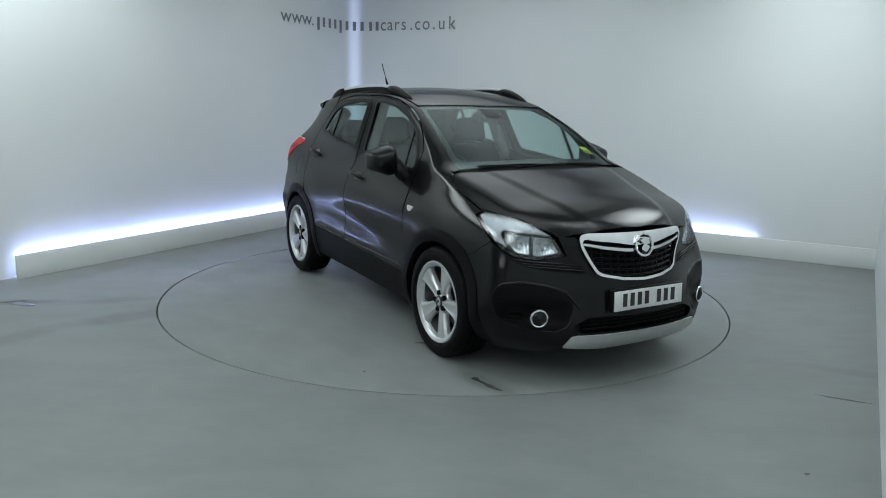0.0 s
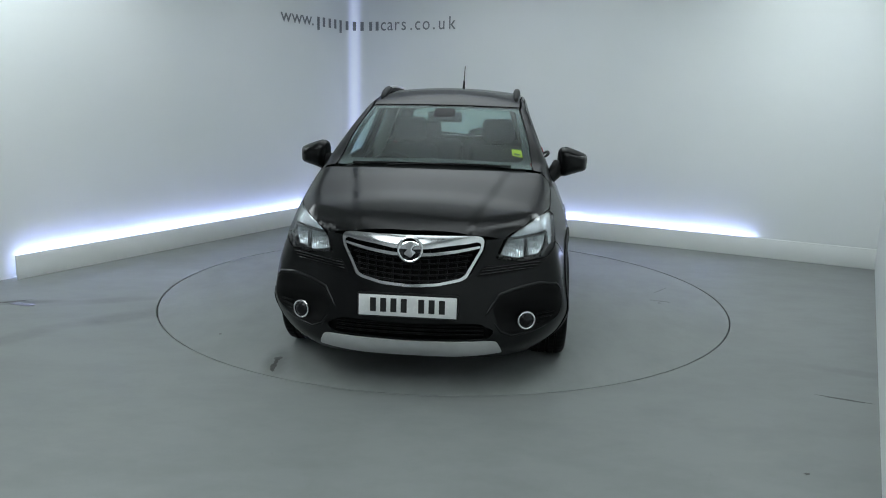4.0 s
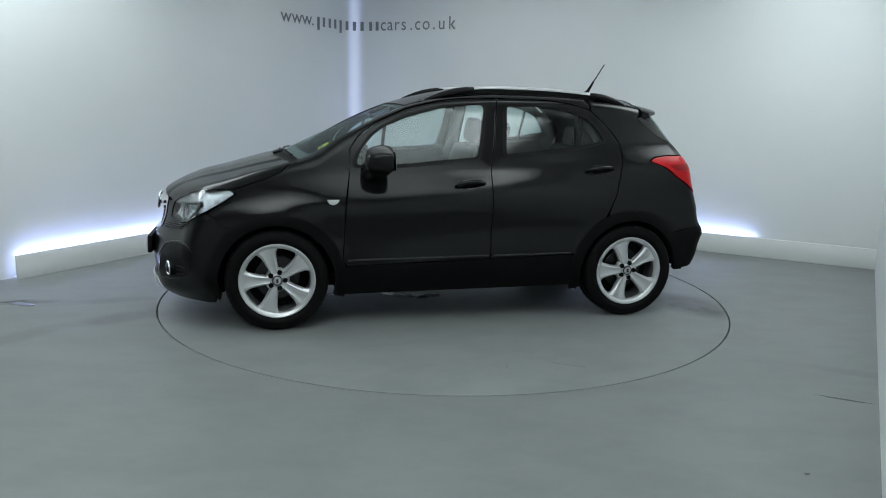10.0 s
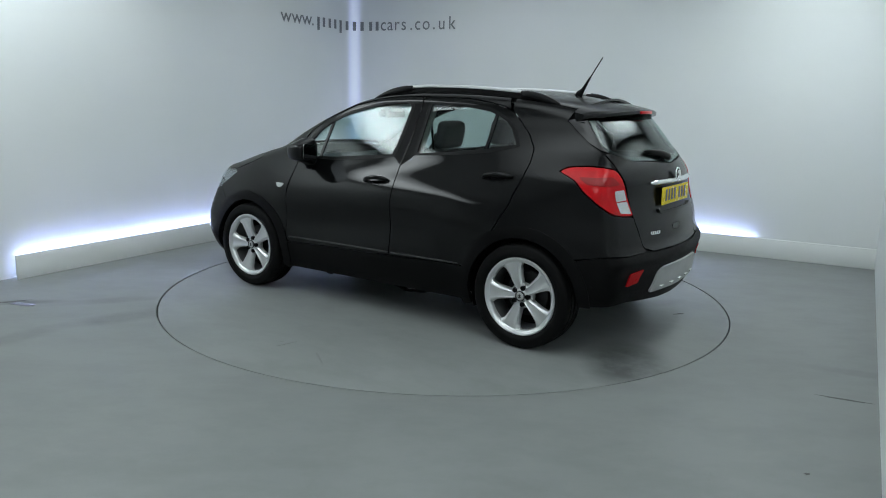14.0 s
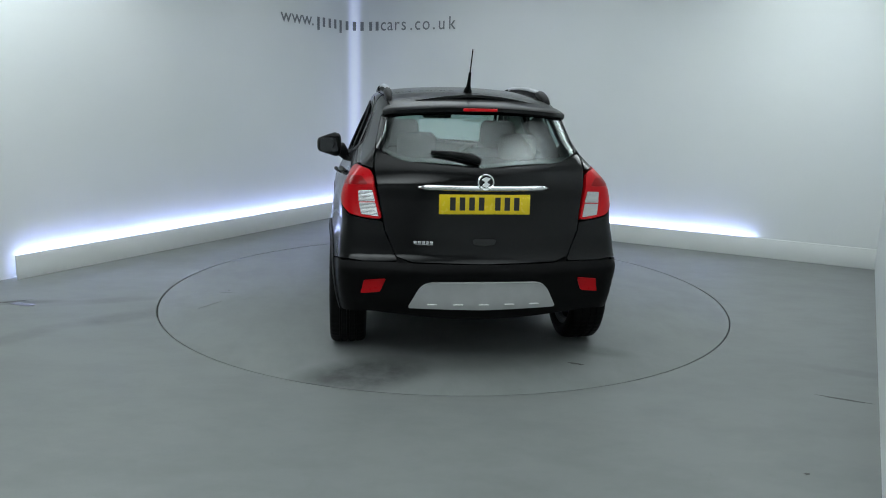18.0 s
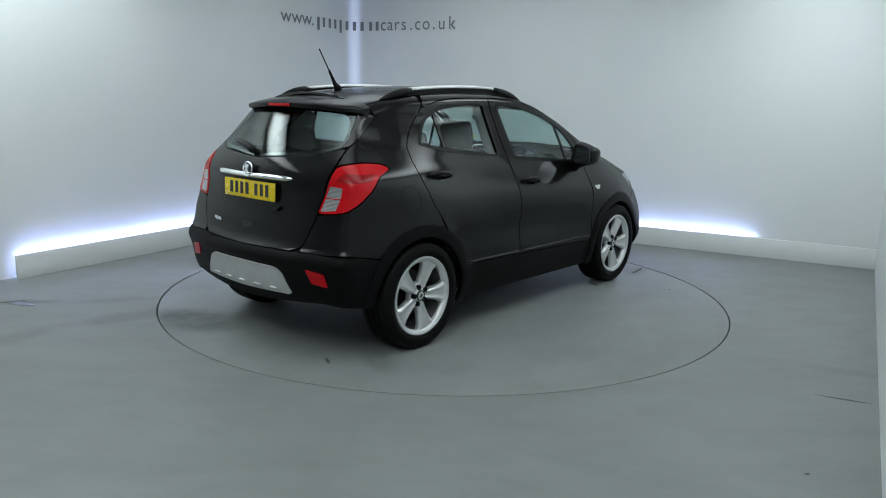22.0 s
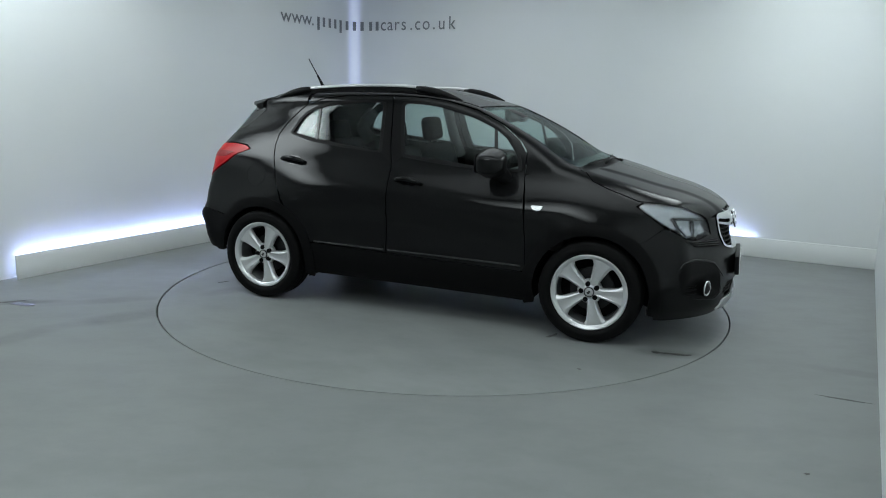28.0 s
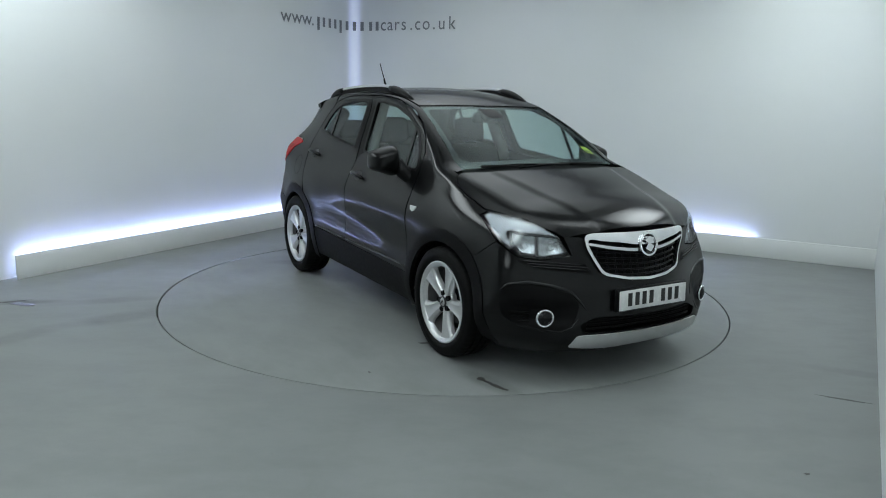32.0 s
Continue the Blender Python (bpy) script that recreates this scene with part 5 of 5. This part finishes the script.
        w = car_part("wiper", tube("wiper", line, [0.008, 0.005, 0.0035], SATIN, 8), None, "black windscreen wiper")
        part("wiper_blade", tube("wiper_blade", line[1:] * 0.999 + outward(line[1:]) * -0.006 + (0.010, 0, 0), 0.004, SATIN, 6), w)
    stick = on_top((2.195, 0.562), (2.195, 0.497), (2.265, 0.505), (2.265, 0.572))
    st = car_part("screen_sticker", sheet("screen_sticker", stick, FRONT_GLASS, STICKER, step=0.03, level=-0.0115, thick=0.0006, radius=0.006), None, "lime yellow sticker inside the windscreen")
    mark = on_top((2.236, 0.555), (2.236, 0.512), (2.254, 0.515), (2.254, 0.558))
    part("sticker_mark", sheet("sticker_mark", mark, FRONT_GLASS, INK, step=0.03, level=-0.0105, thick=0.0004, radius=0.001), st)
    # filler flap on the right
    loop = on_side(*[(-0.07 + 0.083 * math.cos(a), 0.96 + 0.083 * math.sin(a)) for a in (2 * math.pi * k / 40 for k in range(41))])
    car_part("filler_flap", tube("filler_flap", (loop - outward(loop) * 0.0008) * (1, -1, 1), 0.0022, DARK, 5), None, "round fuel filler flap outline")


def cushion(name, size, mat, at, turn=(0, 0, 0), puff=0.05):
    return block(name, size, mat, at, turn, min(puff, min(size) * 0.45), 4)


def build_inside():
    # underside, wheel wells, engine bay
    under = car_part("underbody", block("underbody", (2.9, 1.40, 0.10), DARK, (1.35, 0, 0.31), bevel=0.02), None, "dark underbody")
    part("sump", block("sump", (0.6, 0.9, 0.14), DARK, (2.75, 0, 0.29), bevel=0.05), under)
    part("exhaust_pipe", tube("exhaust_pipe", [(2.3, 0.12, 0.27), (1.2, 0.16, 0.265), (0.5, 0.16, 0.27), (0.3, 0.1, 0.28)], 0.03, STEEL, 8), under)
    part("silencer", block("silencer", (0.55, 0.22, 0.10), STEEL, (0.95, 0.18, 0.275), bevel=0.045), under)
    part("engine", block("engine", (0.62, 1.0, 0.55), DARK, (2.82, 0, 0.55), bevel=0.06), under)
    part("bulkhead", block("bulkhead", (0.05, 1.42, 0.75), DARK, (2.36, 0, 0.68), bevel=0.02), under)
    part("front_beam", block("front_beam", (0.06, 1.05, 0.10), DARK, (3.24, 0, 0.50), bevel=0.02), under)
    part("rear_beam", block("rear_beam", (0.05, 1.0, 0.16), DARK, (-0.58, 0, 0.50), bevel=0.02), under)
    part("axle_beam", tube("axle_beam", [(0, -0.66, 0.31), (0, 0.66, 0.31)], 0.045, DARK, 8), under)
    for ax in (AXLE_F, AXLE_R):
        for m in (1, -1):
            verts, faces, n = [], [], 19
            for k in range(n):
                a = radians(-20 + (214 if ax else 196) * k / (n - 1))
                for r, y in ((0.405, 0.80), (0.405, 0.56), (0.30, 0.53), (0.0, 0.53)):
                    verts.append((ax + r * math.cos(a), m * y, HUB + r * math.sin(a)))
            for k in range(n - 1):
                for i in range(3):
                    faces.append((4 * k + i, 4 * k + i + 1, 4 * k + 5 + i, 4 * k + 4 + i))
            part("wheel_well", mesh_of("wheel_well", verts, faces, DARK), under)
    # cabin
    lining = both(on_top((1.60, 0.0), (1.6, 0.48), (1.0, 0.50), (0.2, 0.49), (-0.14, 0.46), (-0.16, 0.0)))
    car_part("headlining", sheet("headlining", lining, ABOVE, LINING, step=0.08, level=-0.035, thick=0.01), None, "pale grey headlining")
    prof = [(2.42, 0.95), (2.40, 1.075), (2.25, 1.085), (2.05, 1.065), (1.90, 1.02), (1.86, 0.95), (1.90, 0.80), (1.96, 0.60), (2.30, 0.55)]
    m = Matrix.Translation((0, 0.66, 0)) @ pose(0, 0, 0, 90, 0, 0)
    dash = car_part("dashboard", extrude("dashboard", rounded(prof, 0.05), 1.32, CABIN, m), None, "dark grey dashboard")
    part("instrument_hood", block("instrument_hood", (0.24, 0.36, 0.09), CABIN, (1.97, -0.36, 1.06), (0, -6, 0), 0.04, 4), dash)
    seat = Matrix.Translation((1.75, -0.36, 1.02)) @ pose(0, 0, 0, 0, -62, 0)
    wheel = car_part("steering_wheel", ring_of("steering_wheel", 0.178, 0.016, CABIN, seat @ pose(0, 0, 0)), None, "dark steering wheel")
    part("wheel_boss", disc_of("wheel_boss", 0.07, 0.03, CABIN, seat), wheel)
    for a in (0, 180, 270):
        part("wheel_spoke", tube("wheel_spoke", [seat @ Vector((0, 0, 0.005)), seat @ Vector((0.175 * math.cos(radians(a)), 0.175 * math.sin(radians(a)), 0))], 0.016, CABIN, 6), wheel)
    for y in (0.37, -0.37):
        s = car_part("front_seat", cushion("front_seat", (0.50, 0.50, 0.17), FABRIC, (1.35, y, 0.60), (0, -6, 0), 0.06), None, "charcoal fabric front seat")
        part("backrest", cushion("backrest", (0.15, 0.48, 0.62), FABRIC, (1.035, y, 0.90), (0, -16, 0), 0.065), s)
        part("headrest", cushion("headrest", (0.11, 0.27, 0.20), FABRIC, (0.90, y, 1.315), (0, -10, 0), 0.05), s)
        for d in (0.06, -0.06):
            part("headrest_post", tube("headrest_post", [(0.945, y + d, 1.15), (0.905, y + d, 1.28)], 0.006, CHROME, 6), s)
    bench = car_part("rear_bench", cushion("rear_bench", (0.46, 1.20, 0.16), FABRIC, (0.42, 0, 0.62), (0, -5, 0), 0.06), None, "charcoal fabric rear bench")
    for y in (0.31, -0.31):
        part("bench_back", cushion("bench_back", (0.14, 0.60, 0.58), FABRIC, (0.13, y, 0.92), (0, -18, 0), 0.06), bench)
        part("headrest", cushion("headrest", (0.10, 0.25, 0.17), FABRIC, (0.015, y * 1.06, 1.275), (0, -12, 0), 0.05), bench)
    part("parcel_shelf", block("parcel_shelf", (0.50, 1.05, 0.025), CABIN, (-0.22, 0, 1.12), bevel=0.01), bench)
    part("boot_wall", block("boot_wall", (0.04, 0.9, 0.4), CABIN, (-0.48, 0, 0.86), bevel=0.01), bench)
    cm = car_part("interior_mirror", cushion("interior_mirror", (0.04, 0.25, 0.075), CABIN, (1.72, 0.0, 1.44), (0, 10, 0), 0.018), None, "interior mirror and sensor housing")
    part("sensor_housing", cushion("sensor_housing", (0.16, 0.16, 0.05), CABIN, (1.76, 0.0, 1.455), (0, 22, 0), 0.02), cm)
    for m in (1, -1):
        part("side_lining", block("side_lining", (0.53, 0.02, 0.50), CABIN, (-0.235, m * 0.545, 0.965), bevel=0.008), bench, "dark lining of the luggage space")
    for m in (1, -1):
        # inner pillars
        b = np.array([(1.06, 1.12), (1.02, 1.30), (0.985, 1.53)])
        line = on_side(*b)
        line = line - outward(line) * 0.105
        cmp_ = car_part("pillar_trim", tube("pillar_trim", line * (1, m, 1), [0.055, 0.045, 0.045], LINING, 8), None, "pale grey inner pillar trim")
        line = on_side((0.17, 1.22), (0.12, 1.33), (0.25, 1.47))
        line = line - outward(line) * 0.10
        part("rear_pillar_trim", tube("rear_pillar_trim", line * (1, m, 1), [0.06, 0.06, 0.05], CABIN, 8), cmp_)


wheel_bits = []


def wheel_at(ax, sgn):
    hub = new("wheel")
    hub.parent = car
    hub.location = OFF + Vector((ax, sgn * 0.765, HUB + 0.008))
    hub.rotation_euler = (0, 0, 0) if sgn > 0 else (0, radians(-40), math.pi)
    for name, me, label in wheel_bits:
        part(name, me, hub, label)
    return hub


def tyre_mesh():
    """A tyre with four grooves round it and cuts across its tread blocks."""
    half = [(0.252, 0.095), (0.262, 0.108), (0.276, 0.1125), (0.279, 0.1145), (0.29, 0.114), (0.304, 0.1135), (0.308, 0.1115), (0.318, 0.111), (0.330, 0.105), (0.338, 0.096), (0.343, 0.082), (0.345, 0.062), (0.345, 0.053), (0.337, 0.051), (0.337, 0.043), (0.345, 0.041), (0.3455, 0.010), (0.337, 0.008)]
    prof = [(r, -y) for r, y in half] + half[::-1] + [(0.235, 0.0)]
    n, steps, verts, faces = len(prof), 208, [], []
    for k in range(steps):
        a = 2 * math.pi * k / steps
        for r, y in prof:
            block_cut = 0.0022 if k % 4 == 0 and r > 0.3375 else (0.001 if k % 4 == 0 and r > 0.329 else 0.0)
            b = a + 0.06 * abs(y)
            verts.append(((r - block_cut) * math.cos(b), y, (r - block_cut) * math.sin(b)))
    for k in range(steps):
        j = (k + 1) % steps
        faces += [(k * n + i, k * n + (i + 1) % n, j * n + (i + 1) % n, j * n + i) for i in range(n)]
    bm = bmesh.new()
    bm.from_mesh(mesh_of("tyre", verts, faces, RUBBER))
    return from_bm("tyre", bm, RUBBER, True)


def build_wheels():
    wheel_bits.append(("tyre", tyre_mesh(), "black rubber tyre"))
    wheel_bits.append(("rim", lathe("rim", [(0.256, 0.098), (0.254, 0.105), (0.247, 0.107), (0.240, 0.103), (0.229, 0.098), (0.223, 0.090), (0.220, 0.066), (0.228, 0.066), (0.236, 0.085)], SILVER, 72, closed=True), "silver alloy rim"))
    wheel_bits.append(("barrel", lathe("barrel", [(0.221, 0.068), (0.214, 0.0), (0.222, -0.08), (0.25, -0.095), (0.252, -0.09), (0.228, -0.07), (0.222, 0.0), (0.229, 0.066)], SHADED_BARREL, 64, closed=True), "silver wheel barrel with its shade put into the grey"))
    wheel_bits.append(("brake_disc", lathe("brake_disc", [(0.0, 0.0), (0.07, 0.0), (0.075, -0.012), (0.148, -0.012), (0.150, -0.035), (0.0, -0.035)], STEEL, 40), "grey steel brake disc"))
    wheel_bits.append(("backing", lathe("backing", [(0.0, -0.055), (0.212, -0.055), (0.212, -0.06), (0.0, -0.06)], DARK, 32), "dark backing plate"))
    for k in range(5):
        a = radians(72 * k)
        bm = bmesh.new()
        rings = []
        for r, half, y, deep in ((0.030, 0.030, 0.076, 0.05), (0.070, 0.031, 0.080, 0.045), (0.11, 0.039, 0.085, 0.042), (0.15, 0.047, 0.089, 0.040), (0.185, 0.057, 0.092, 0.038), (0.210, 0.068, 0.094, 0.036), (0.228, 0.084, 0.0945, 0.034)):
            row = []
            for w, dy in ((-1.0, -deep), (-0.96, -0.014), (-0.72, -0.002), (-0.60, 0), (-0.46, -0.004), (0.46, -0.004), (0.60, 0), (0.72, -0.002), (0.96, -0.014), (1.0, -deep)):
                bend = r - 0.5 * (w * half) ** 2 / r if r > 0.2 else r
                row.append(bm.verts.new((bend * math.cos(a) - w * half * math.sin(a), y + dy, bend * math.sin(a) + w * half * math.cos(a))))
            rings.append(row)
        for r0, r1 in zip(rings, rings[1:]):
            for i in range(9):
                bm.faces.new((r0[i], r0[i + 1], r1[i + 1], r1[i]))
        wheel_bits.append(("spoke", from_bm("spoke", bm, SILVER, True), ""))
        b = a + radians(36)
        m = Matrix.Translation((0.052 * math.cos(b), 0.0, 0.056 * math.sin(b)))
        wheel_bits.append(("wheel_bolt", lathe("wheel_bolt", [(0.0, 0.083), (0.010, 0.083), (0.011, 0.085), (0.0165, 0.085), (0.0175, 0.060)], BLACK, 12, m), ""))
    wheel_bits.append(("hub", lathe("hub", [(0.0, 0.080), (0.04, 0.080), (0.046, 0.076), (0.050, 0.070), (0.078, 0.064), (0.084, 0.056), (0.084, 0.03), (0.0, 0.03)], SILVER, 40), ""))
    wheel_bits.append(("hub_cap", lathe("hub_cap", [(0.0, 0.090), (0.020, 0.0895), (0.026, 0.087), (0.029, 0.081), (0.029, 0.07)], SKID, 32), "grey centre cap with a ring mark"))
    wheel_bits.append(("hub_ring", lathe("hub_ring", [(0.028, 0.082), (0.029, 0.0895), (0.0335, 0.0895), (0.035, 0.082), (0.035, 0.07)], FRAME_GREY, 32), "dark ring round the centre cap"))
    wheel_bits.append(("cap_mark", extrude("cap_mark", rounded([(-0.010, -0.007), (0.002, -0.014), (0.012, -0.004), (0.003, 0.0), (0.012, 0.010), (-0.002, 0.014), (-0.012, 0.006), (-0.003, 0.001)], 0.003), 0.002, FRAME_GREY, Matrix.Translation((0, 0.0895, 0)) @ pose(0, 0, 0, -90, 0, 0)), "dark mark on the centre cap"))
    for ax in (AXLE_R, AXLE_F):
        for sgn in (1, -1):
            wheel_at(ax, sgn)


build_doors()
build_panels()
build_front()
build_rear()
build_top()
build_inside()
build_wheels()


def motions():
    """The table turns once, gently starting and stopping, and carries the car."""
    angles = [(0, -59.8), (0.5, -60.5), (1, -62.7), (1.5, -66.5), (2, -71.8)] + [(t, -113.4 - 11.918 * (t - 5.5)) for t in (3, 4, 6, 8, 10, 12, 14, 16, 18, 20, 22, 24, 26, 28, 29, 30)] + [(30.5, -411.1), (31, -415.3), (31.5, -418.0), (32, -418.9)]
    for ob in (turntable, car):
        walk(ob, [(t, pose(0, 0, 0, 0, 0, a)) for t, a in angles])


motions()
